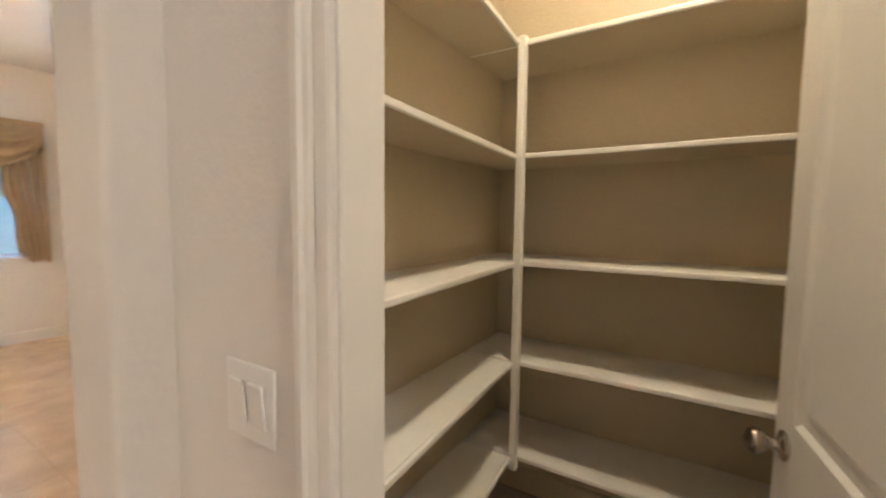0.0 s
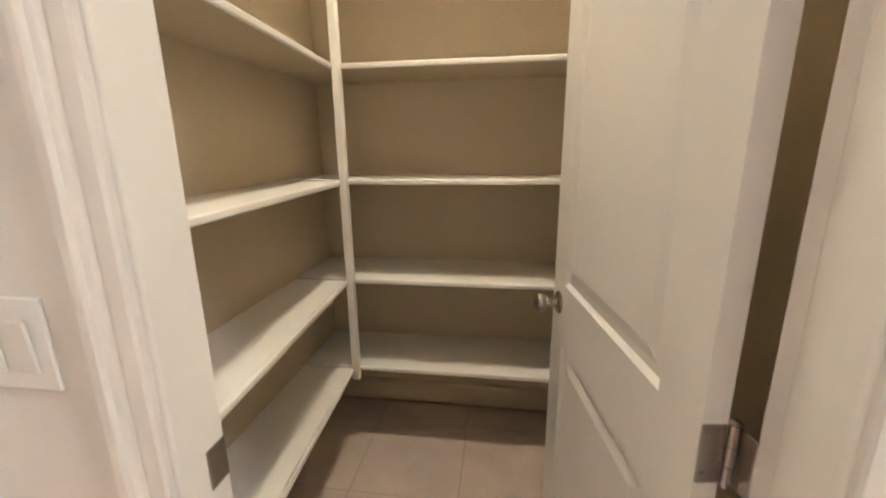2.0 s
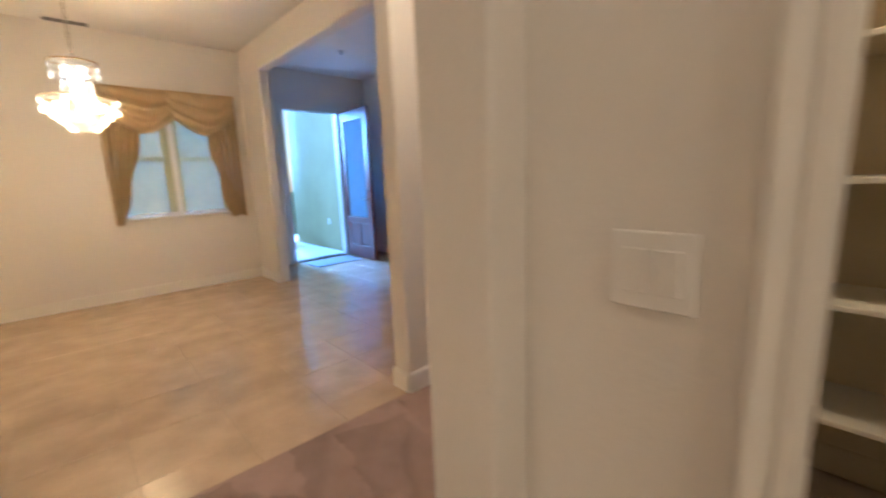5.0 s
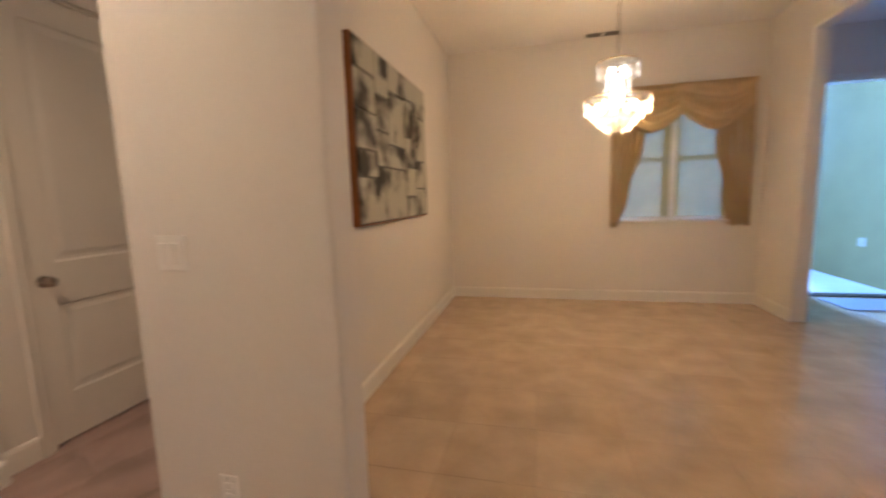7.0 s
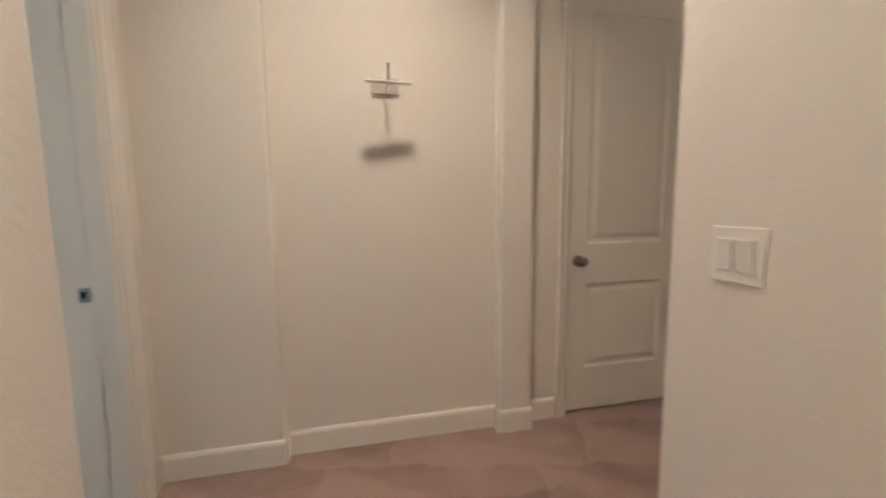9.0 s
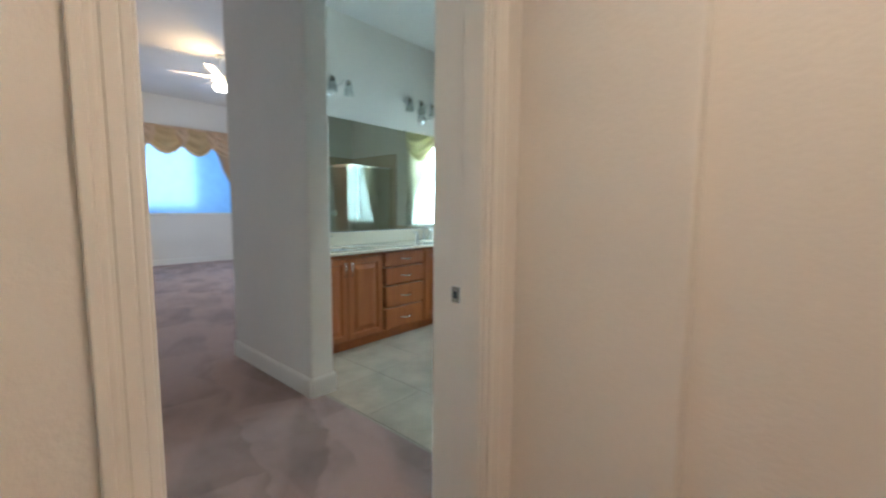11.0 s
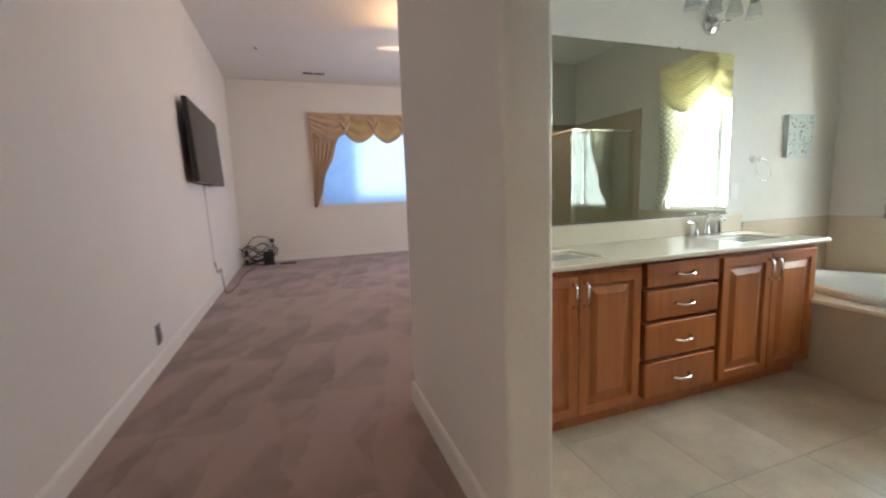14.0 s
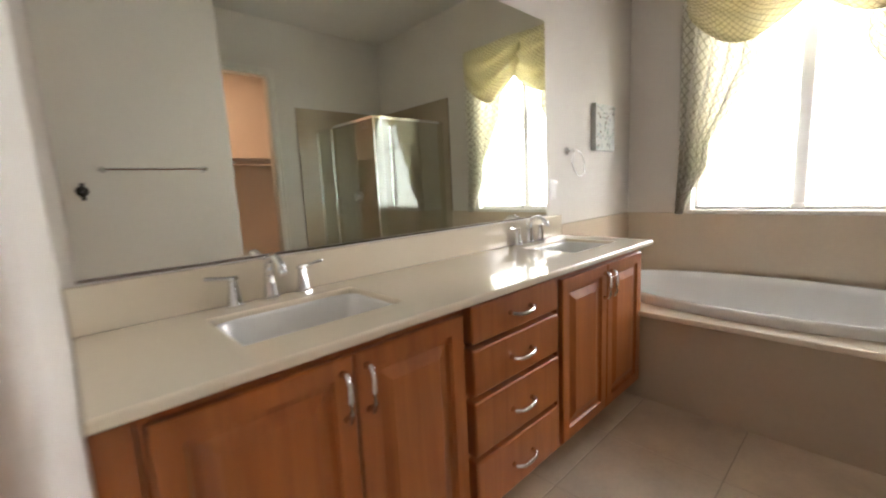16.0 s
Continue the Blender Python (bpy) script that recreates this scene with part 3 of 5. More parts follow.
def open_hinge(parent, z):
    """A butt hinge swung wide: one leaf on the door's edge, one on the jamb, the knuckle between."""
    bm = B()
    box(bm, -0.0025, 0.0005, 0.002, 0.034, z - 0.045, z + 0.045, 0.001)
    box(bm, -0.036, -0.004, -0.0145, -0.0115, z - 0.045, z + 0.045, 0.001)
    tube(bm, [(-0.005, -0.006, z - 0.047), (-0.005, -0.006, z - 0.016)], 0.007, 10)
    tube(bm, [(-0.005, -0.006, z - 0.0145), (-0.005, -0.006, z + 0.0145)], 0.007, 10)
    tube(bm, [(-0.005, -0.006, z + 0.016), (-0.005, -0.006, z + 0.047), (-0.005, -0.006, z + 0.050), (-0.005, -0.006, z + 0.054)], [0.007, 0.007, 0.009, 0.004], 10)
    h = part("hinge", bm, NICKEL, parent, "satin nickel butt hinge")
    for dy, dz in ((0.024, 0.03), (0.012, 0.0), (0.024, -0.03)):
        m = pose(-0.0028, dy, z + dz, 0, -90, 0)
        part("screw", lathe(B(), [(0.0035, 0.0), (0.0035, 0.0006), (0.001, 0.001)], 10, m=m), NICKEL, h)


def two_panel_door(name, label, w, h, m, side=-1, sm=0.115, lock=0.99, gap=0.22):
    t = 0.035
    ob = thing(name, label, "door", m, kind="structure")
    part("leaf", leaf(B(), w, h, t, [(sm, w - sm, 0.26, lock - gap), (sm, w - sm, lock + 0.01, h - 0.14)]), TRIM, ob)
    return ob, t


CASING_PROFILE = ((0.0, 0.0), (0.0, 0.42), (0.06, 0.55), (0.36, 0.60), (0.42, 0.42), (0.50, 0.42), (0.58, 0.62), (0.70, 0.74), (0.76, 0.98), (0.80, 1.0), (0.96, 1.0), (1.0, 0.94), (1.0, 0.0))


def casing(name, axis, p, side, u0, u1, h, w=0.062, t=0.016, jamb=None, lap=-0.004):
    """Door casing on the wall face p, with a jamb lining of depth jamb behind it."""
    ob = thing(name, "white painted door casing and jamb", "door trim", kind="structure")

    def put(nm, a0, a1, z0, z1, q0, q1):
        bm = B()
        lo, hi = min(q0, q1), max(q0, q1)
        if axis == "x":
            box(bm, lo, hi, a0, a1, z0, z1, 0.004, 2)
        else:
            box(bm, a0, a1, lo, hi, z0, z1, 0.004, 2)
        part(nm, bm, TRIM, ob)

    def mould(inner, outer):
        """An upright with a stepped face: inner step, cove, and a proud back band."""
        bm, rows = B(), []
        for z in (0.0, h + w):
            rows.append([])
            for f, d2 in CASING_PROFILE:
                u, q = inner + (outer - inner) * f, p + side * (t + 0.006) * d2
                rows[-1].append(bm.verts.new((q, u, z) if axis == "x" else (u, q, z)))
        for k in range(len(CASING_PROFILE)):
            j = (k + 1) % len(CASING_PROFILE)
            bm.faces.new((rows[0][k], rows[0][j], rows[1][j], rows[1][k]))
        bm.faces.new(rows[0]), bm.faces.new(rows[1][::-1])
        part("side_casing", bm, TRIM, ob)
    mould(u0 + lap, u0 - w)
    mould(u1 - lap, u1 + w)
    put("head_casing", u0 + lap, u1 - lap, h - lap, h + w, p, p + side * t)
    if jamb:
        a, b = jamb
        put("jamb", u0 - 0.003, u0 + 0.014, 0, h, a, b)
        put("jamb", u1 - 0.014, u1 + 0.003, 0, h, a, b)
        put("jamb", u0 + 0.014, u1 - 0.014, h - 0.014, h + 0.003, a, b)
    return ob


# pantry door stands open into the pantry
c = casing("door_trim_pantry", "x", -0.008, 1, 0.848, 1.565, 2.44, w=0.048, jamb=(-0.091, -0.0085), lap=0.008)
part("hinge_jamb", box(B(), -0.124, -0.088, 1.553, 1.60, 0, 2.44, 0.003), TRIM, c)
bm = box(B(), -0.088, -0.053, 0.8615, 0.8645, 0.94, 1.0, 0.001)
part("strike_plate", bm, NICKEL, c, "satin nickel strike plate")
door, t = two_panel_door("door_1", "white two-panel pantry door standing open", 0.712, 2.42, pose(-0.156, 1.536, 0.012, 0, 0, 180 + 8), sm=0.105, gap=0.17)
knob(door, 0.652, 0.935, t, -1)
knob(door, 0.652, 0.935, 0.0, 1)
for z in (0.26, 0.975, 2.15):
    open_hinge(door, z)

# closed door of the hall recess
casing("door_trim_hall", "x", 3.53, -1, -2.26, -1.485, 2.44, jamb=(3.53, 3.63))
door, t = two_panel_door("door_2", "closed white two-panel door in the hall", 0.735, 2.41, pose(3.545, -1.502, 0.018, 0, 0, -90))
knob(door, 0.055, 0.905, 0.0, 1)

# bedroom door stands open against the wall
c = casing("door_trim_bedroom", "y", 0.60, -1, 2.36, 3.29, 2.44, jamb=(0.598, 0.832))
casing("door_trim_bedroom", "y", 0.83, 1, 2.36, 3.29, 2.44)
part("door_stop", box(B(), 3.267, 3.276, 0.612, 0.694, 0, 2.426, 0.003, 2), TRIM, c)
part("door_stop", box(B(), 2.374, 2.383, 0.612, 0.694, 0, 2.426, 0.003, 2), TRIM, c)
bm = box(B(), 3.2735, 3.277, 0.707, 0.743, 0.897, 0.953, 0.001)
part("strike_plate", bm, NICKEL, c, "satin nickel strike plate")
# Raised black block stands for the dark inside the latch hole.
part("strike_hole_shade", box(B(), 3.272, 3.2745, 0.718, 0.734, 0.913, 0.938), BLACK, c)
door, t = two_panel_door("door_3", "white two-panel bedroom door standing open", 0.91, 2.42, pose(2.374, 0.852, 0.012, 0, 0, 103.6))
knob(door, 0.85, 0.92, 0.0, 1)
for z in (0.28, 1.0, 2.15):
    hinge(door, z, x=-0.004, y=0.0)


# ---- small fixtures ----
def wall_plate(name, label, m, gangs=2, kind="rocker", material=None):
    """A cover plate: x along the wall, z up, face at -y."""
    material = material or PLASTIC
    ob = thing(name, label, "outlet" if kind == "outlet" else "switch", m)
    w = 0.07 + 0.046 * (gangs - 1)
    part("plate", box(B(), -w / 2, w / 2, -0.006, 0, -0.058, 0.058, 0.003, 2), material, ob)
    for g in range(gangs):
        x = (g - (gangs - 1) / 2) * 0.046
        if kind == "rocker":
            bm = box(B(), x - 0.017, x + 0.017, -0.009, -0.004, -0.034, 0.034, 0.002, 1)
            for v in bm.verts:
                if v.co.z > 0.02:
                    v.co.y -= 0.005
            part("rocker", bm, material, ob)
        else:
            for z in (-0.02, 0.02):
                part("socket", box(B(), x - 0.016, x + 0.016, -0.008, -0.005, z - 0.013, z + 0.013, 0.003, 2), material, ob)
        for z in (() if kind == "rocker" else (-0.048, 0.048)):
            part("screw", lathe(B(), [(0.001, 0), (0.003, 0), (0.003, 0.0012), (0.001, 0.0015)], 8, m=Matrix.Translation((x, -0.006, z)) @ Matrix.Rotation(radians(90), 4, "X")), NICKEL, ob)
    return ob


wall_plate("light_switch", "white double rocker switch beside the pantry door", pose(-0.008, 0.678, 1.170, 0, 0, 90))
wall_plate("light_switch", "white double rocker switch on the hall wall end", pose(2.125, -1.05, 1.155, 0, 0, 180))
wall_plate("wall_outlet", "white duplex outlet low on the hall wall end", pose(2.0, -1.05, 0.33, 0, 0, 180), 1, "outlet")
nl = thing("wall_outlet", "grey outlet plate with a plugged-in night light on the bedroom wall", "outlet", pose(bed_x(4.49) + 0.002, 4.49, 0.262, 0, 0, 90 + WX))
part("plate", box(B(), -0.045, 0.045, -0.007, 0, -0.075, 0.075, 0.003, 2), GREYPLASTIC, nl)
part("night_light", box(B(), -0.028, 0.028, -0.018, -0.006, -0.055, 0.010, 0.004, 3), GREYPLASTIC, nl, "grey night light body")
part("socket", box(B(), -0.018, 0.018, -0.010, -0.006, 0.022, 0.052, 0.003, 2), BLACK, nl)
wall_plate("wall_outlet", "white duplex outlet above the vanity backsplash", pose(5.86, 3.13, 1.14), 1, "outlet")
thermo = thing("thermostat", "small grey thermostat on the hall wall", "thermostat", pose(-1.16, -0.99, 1.45, 0, 0, 180))
part("body", box(B(), -0.05, 0.05, -0.025, 0, -0.08, 0.08, 0.008, 2), mat("grey_plastic", (0.60, 0.57, 0.52), 0.4), thermo)
part("display", box(B(), -0.03, 0.03, -0.0265, -0.02, -0.045, -0.01, 0.003, 1), GREYPLASTIC, thermo)


def can_light(x, y, z, label):
    ob = thing("recessed_light", label, "ceiling light", pose(x, y, z))
    part("trim_ring", lathe(B(), [(0.085, 0), (0.10, -0.002), (0.10, -0.006), (0.083, -0.008), (0.08, 0.0)], 28), PLASTIC, ob, smooth=True)
    part("lens", lathe(B(), [(0.001, -0.002), (0.079, -0.002), (0.079, 0.0), (0.001, 0.0)], 24), CANLIGHT, ob)


pl = thing("ceiling_light", "small frosted pantry ceiling light, lit", "ceiling light", pose(-0.80, 1.10, 3.03))
part("base", lathe(B(), [(0.001, 0), (0.09, 0), (0.09, -0.02), (0.001, -0.02)], 24), PLASTIC, pl)
part("globe", lathe(B(), [(0.03, -0.02), (0.05, -0.022), (0.048, -0.03), (0.03, -0.032)], 20), CANLIGHT, pl, smooth=True)
can_light(0.55, 0.45, 3.03, "white recessed kitchen ceiling light, lit")
can_light(0.60, 2.55, 3.03, "white recessed kitchen ceiling light, lit")
can_light(2.62, -0.42, 3.03, "white recessed hall ceiling light, lit")
# Fixture for the added fill lamp, likewise unseen.
can_light(2.85, -1.95, 3.03, "white recessed hall ceiling light by the door, unseen, added as fill")
can_light(-0.4, -0.45, 3.03, "white recessed corridor ceiling light, lit")

# bracket on the niche wall
GREYBRACKET = mat("grey_bracket_plastic", (0.52, 0.49, 0.46), 0.4, 0.0, 0.05, 30)
br = thing("wall_bracket", "small white metal bracket with a crossbar on the niche wall", "wall bracket", pose(3.53, -0.475, 1.79, 0, 0, -90))
part("arm", tube(B(), [(0, -0.004, 0.006), (0, -0.10, 0.008), (0, -0.172, 0.011)], 0.0055, 10), TRIM, br)
bm = box(B(), -0.105, 0.105, -0.019, 0.019, 0.008, 0.016, 0.003, 2)
bm.transform(pose(0, -0.175, 0, 0, 0, 5))
part("crossbar", bm, TRIM, br, "white flat crossbar turned a little from the wall")
part("plate", box(B(), -0.066, 0.066, -0.016, 0, 0.0, 0.075, 0.004, 2), GREYBRACKET, br, "pale grey wall plate")
part("upright", tube(B(), [(0, -0.176, 0.015), (0, -0.178, 0.06), (0, -0.18, 0.092)], [0.006, 0.005, 0.005], 8), NICKEL, br)
part("cap", tube(B(), [(0, -0.18, 0.092), (0, -0.18, 0.1)], 0.007, 10), TRIM, br)

# ---- pantry shelves ----
SHELVES = (0.395, 0.820, 1.252, 1.700, 2.155)


def shelf(label, extent, skew=0.0):
    """A board with a rounded front strip, coloured darker beneath to stand for shade."""
    x0, x1, y0, y1, z, along = extent
    ob = thing("pantry_shelf", label, "shelf", group="pantry shelves")
    nose = 0.014
    if along == "y":
        pieces = (("board", x0, x1 - nose, y0, y1, -0.004, 0.0095, 0.0, TRIM), ("front_nosing", x1 - nose, x1, y0, y1, -0.0105, 0.0105, 0.005, TRIM), ("shaded_underside", x0, x1 - nose, y0, y1, -0.0095, -0.004, 0.0, PANTRY_SHADED))
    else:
        pieces = (("board", x0, x1, y0, y1 - nose, -0.004, 0.0095, 0.0, TRIM), ("front_nosing", x0, x1, y1 - nose, y1, -0.0105, 0.0105, 0.005, TRIM), ("shaded_underside", x0, x1, y0, y1 - nose, -0.0095, -0.004, 0.0, PANTRY_SHADED))
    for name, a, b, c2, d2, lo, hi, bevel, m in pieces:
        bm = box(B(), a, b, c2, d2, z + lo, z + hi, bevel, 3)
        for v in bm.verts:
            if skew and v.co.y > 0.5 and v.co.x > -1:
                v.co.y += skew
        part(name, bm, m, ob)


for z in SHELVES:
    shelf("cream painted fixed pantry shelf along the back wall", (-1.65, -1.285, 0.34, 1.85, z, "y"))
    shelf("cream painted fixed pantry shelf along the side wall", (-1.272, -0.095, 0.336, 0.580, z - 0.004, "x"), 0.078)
post = part("shelf_post", box(B(), -1.300, -1.266, 0.572, 0.604, 0.345, 2.178, 0.003, 1), TRIM)
tagged(post, "cream painted square post at the shelf corner", "post", group="pantry shelves")

# ---- dining room ----
pic = thing("wall_art", "abstract grey and black collage canvas with an orange wooden edge", "painting", pose(2.085, -3.05, 1.712, 0, 0, -90))
part("backing_board", box(B(), -0.757, 0.757, -0.0455, -0.044, -0.567, 0.567), BLACK, pic, "black backing between the collage panels")
part("stretcher", box(B(), -0.765, 0.765, -0.0445, 0, -0.575, 0.575, 0.003), FRAMEWOOD, pic, "orange-brown wooden edge")
ART = mat("collage_grey", (0.34, 0.36, 0.31), 0.6, 0, 0.15, 5)
r = node(ART, "ShaderNodeValToRGB")
tcn, nz = node(ART, "ShaderNodeTexCoord"), node(ART, "ShaderNodeTexNoise")
info = node(ART, "ShaderNodeObjectInfo")
nz.noise_dimensions = "4D"
nz.inputs["Scale"].default_value, nz.inputs["Detail"].default_value = 4.2, 2.5
r.color_ramp.elements[0].position, r.color_ramp.elements[1].position = 0.37, 0.52
r.color_ramp.elements[0].color, r.color_ramp.elements[1].color = (0.015, 0.014, 0.012, 1), (0.42, 0.41, 0.35, 1)
mul = node(ART, "ShaderNodeMath")
mul.operation, mul.inputs[1].default_value = "MULTIPLY", 9.0
LN = ART.node_tree.links
LN.new(info.outputs["Random"], mul.inputs[0]), LN.new(mul.outputs[0], nz.inputs["W"])
LN.new(tcn.outputs["Object"], nz.inputs["Vector"]), LN.new(nz.outputs[0], r.inputs[0])
LN.new(r.outputs[0], ART.node_tree.nodes["Principled BSDF"].inputs["Base Color"])
rng = random.Random(5)
cols = [-0.755, -0.44, -0.20, 0.16, 0.42, 0.755]
for a, b in zip(cols, cols[1:]):
    z = -0.565
    while z < 0.55:
        h = min(rng.choice((0.17, 0.24, 0.30, 0.38)), 0.565 - z)
        if 0.565 - z - h < 0.08:
            h = 0.565 - z
        part("collage_panel", box(B(), a + 0.006, b - 0.006, -0.052 - rng.random() * 0.008, -0.044, z + 0.007, z + h - 0.007, 0.002), ART, pic)
        z += h


def chandelier():
    ob = thing("chandelier", "lit tiered crystal chandelier on a chain", "chandelier", pose(0.375, -3.55, 0))
    part("canopy", lathe(B(), [(0.001, 3.03), (0.065, 3.03), (0.06, 3.0), (0.02, 2.985), (0.001, 2.98)], 20), NICKEL, ob, smooth=True)
    bm = B()
    for i in range(18):
        z = 2.36 + i * 0.035
        a = (i % 2) * math.pi / 2
        tube(bm, [(0.010 * math.cos(a) * math.cos(k), 0.010 * math.sin(a) * math.cos(k), z + 0.021 * math.sin(k)) for k in [j * math.tau / 8 for j in range(8)]], 0.003, 5, True)
    part("chain", bm, NICKEL, ob)

    def tier(name, r0, r1, z0, z1, n):
        bm = B()
        for k in range(n):
            a = k * math.tau / n
            m = Matrix.Rotation(a, 4, "Z")
            w = math.pi * min(r0, r1) / n * 0.75
            steps = max(1, round(abs(z0 - z1) / 0.06))
            for s in range(steps):
                za, zb = z0 + (z1 - z0) * s / steps, z0 + (z1 - z0) * (s + 0.92) / steps
                ra, rb = r0 + (r1 - r0) * s / steps, r0 + (r1 - r0) * (s + 0.92) / steps
                zm, rm = (za + zb) / 2, (ra + rb) / 2
                top, bot = bm.verts.new(m @ Vector((ra, 0, za))), bm.verts.new(m @ Vector((rb, 0, zb)))
                ring = [bm.verts.new(m @ Vector((rm + dx, dy, zm))) for dx, dy in ((w, 0), (0, w), (-w, 0), (0, -w))]
                for i in range(4):
                    bm.faces.new((top, ring[i], ring[(i + 1) % 4])), bm.faces.new((bot, ring[(i + 1) % 4], ring[i]))
        part(name, bm, CRYSTAL, ob)
    tier("crystal_crown", 0.15, 0.145, 2.30, 2.17, 40)
    tier("crystal_neck", 0.070, 0.105, 2.29, 2.01, 30)
    tier("crystal_skirt", 0.24, 0.235, 2.03, 1.90, 60)
    tier("crystal_tier", 0.205, 0.18, 1.98, 1.86, 48)
    tier("crystal_tier", 0.165, 0.125, 1.90, 1.81, 38)
    tier("crystal_tier", 0.12, 0.07, 1.84, 1.76, 24)
    for z, rr in ((2.305, 0.15), (2.03, 0.24), (1.985, 0.205)):
        part("hoop", tube(B(), [(rr * math.cos(k * math.tau / 40), rr * math.sin(k * math.tau / 40), z) for k in range(40)], 0.006, 6, True), mat("brass", (0.6, 0.42, 0.18), 0.25, 1.0), ob)
    for k in range(8):
        a = k * math.tau / 8
        part("bulb", lathe(B(), [(0.001, -0.03), (0.010, -0.025), (0.014, 0), (0.009, 0.02), (0.001, 0.04)], 10, (0.14 * math.cos(a), 0.14 * math.sin(a), 1.97)), BULB, ob)
    for k in range(6):
        a = k * math.tau / 6
        part("bulb", lathe(B(), [(0.001, -0.045), (0.012, -0.038), (0.020, 0), (0.013, 0.03), (0.001, 0.05)], 10, (0.04 * math.cos(a), 0.04 * math.sin(a), 2.23 - 0.085 * (k % 3))), BULB, ob)
    return ob


chandelier()


def vent(name, x, y, z, label, w=0.30, d=0.14):
    ob = thing(name, label, "air vent", pose(x, y, z))
    # Black sheet stands for the shade inside the duct; the ceiling is uncut.
    part("backing", box(B(), -w / 2, w / 2, -d / 2, d / 2, -0.004, 0), BLACK, ob)
    for a in (-1, 1):
        part("frame", box(B(), -w / 2, w / 2, a * d / 2 - 0.007, a * d / 2 + 0.007, -0.006, 0.0, 0.001), PLASTIC, ob)
        part("frame", box(B(), a * w / 2 - 0.007, a * w / 2 + 0.007, -d / 2, d / 2, -0.006, 0.0, 0.001), PLASTIC, ob)
    for i in range(5):
        yy = -d / 2 + d * (i + 1) / 6
        part("slat", box(B(), -w / 2, w / 2, yy - 0.0025, yy + 0.0025, -0.006, -0.004), GREYPLASTIC, ob)
    part("middle_bar", box(B(), -0.012, 0.012, -d / 2, d / 2, -0.007, -0.004), PLASTIC, ob)


vent("ceiling_vent", 0.30, -5.03, 3.03, "dark-slatted ceiling air vent in the dining room", 0.36)
vent("ceiling_vent", 3.41, 9.14, HB, "dark-slatted ceiling air vent in the bedroom", 0.39, 0.15)


for x, y, z, lab in ((-2.46, -4.31, 3.03, "small white sprinkler head in the foyer ceiling"), (2.56, 7.95, HB, "small white sprinkler head in the bedroom ceiling")):
    sp = thing("sprinkler", lab, "sprinkler", pose(x, y, z))
    part("rosette", lathe(B(), [(0.001, 0), (0.04, 0), (0.036, -0.008), (0.001, -0.01)], 18), PLASTIC, sp, smooth=True)
    part("head", lathe(B(), [(0.008, -0.008), (0.008, -0.03), (0.02, -0.032), (0.02, -0.035), (0.001, -0.036)], 12), BRONZE, sp)


# ---- windows and drapes ----
def window(name, label, m, w, z0, z1, sashes=2, depth=0.13, shade_z=None, mull=0.06, shade_material=None, muntins=False, mid_rail=True):
    """A window in its opening: x along the wall, y outwards."""
    ob = thing(name, label, "window", m, kind="structure")
    f = 0.045
    part("window_frame", box(B(), 0, f, depth - 0.05, depth, z0, z1, 0.004), PLASTIC, ob)
    part("window_frame", box(B(), w - f, w, depth - 0.05, depth, z0, z1, 0.004), PLASTIC, ob)
    part("window_frame", box(B(), f, w - f, depth - 0.05, depth, z1 - f, z1, 0.004), PLASTIC, ob)
    part("window_frame", box(B(), f, w - f, depth - 0.05, depth, z0, z0 + f, 0.004), PLASTIC, ob)
    part("window_sill", box(B(), -0.02, w + 0.02, -0.03, depth - 0.05, z0 - 0.02, z0 + 0.006, 0.004), TRIM, ob)
    for i in range(1, sashes):
        x = w * i / sashes
        part("mullion", box(B(), x - mull / 2, x + mull / 2, depth - 0.055, depth, z0 + f, z1 - f, 0.004), PLASTIC, ob)
    for i in range(sashes):
        a, b = w * i / sashes + f / 2, w * (i + 1) / sashes - f / 2
        zm = z0 + (z1 - z0) * 0.52
        if mid_rail:
            part("sash_bar", box(B(), a, b, depth - 0.045, depth - 0.01, zm - 0.02, zm + 0.02, 0.003), PLASTIC, ob)
        if muntins:
            part("muntin", box(B(), (a + b) / 2 - 0.011, (a + b) / 2 + 0.011, depth - 0.036, depth - 0.012, z0 + f, z1 - f, 0.003), PLASTIC, ob)
        p = part("pane", box(B(), a, b, depth - 0.026, depth - 0.022, z0 + f, z1 - f), GLASS, ob)
        p.visible_shadow = False
        if shade_z is not None:
            bm = B()
            n = int((z1 - 0.05 - shade_z) / 0.02)
            grid(bm, 1, 2 * n, lambda u, v: Vector((a + 0.01 + u * (b - a - 0.02), depth - 0.085 + 0.007 * (round(v * 2 * n) % 2), z1 - 0.05 - v * (z1 - 0.05 - shade_z))))
            part("pleated_shade", bm, shade_material or SHADE, ob, "white pleated window shade, lowered")
            part("shade_rail", box(B(), a + 0.01, b - 0.01, depth - 0.095, depth - 0.065, shade_z - 0.02, shade_z, 0.003), PLASTIC, ob)
    return ob


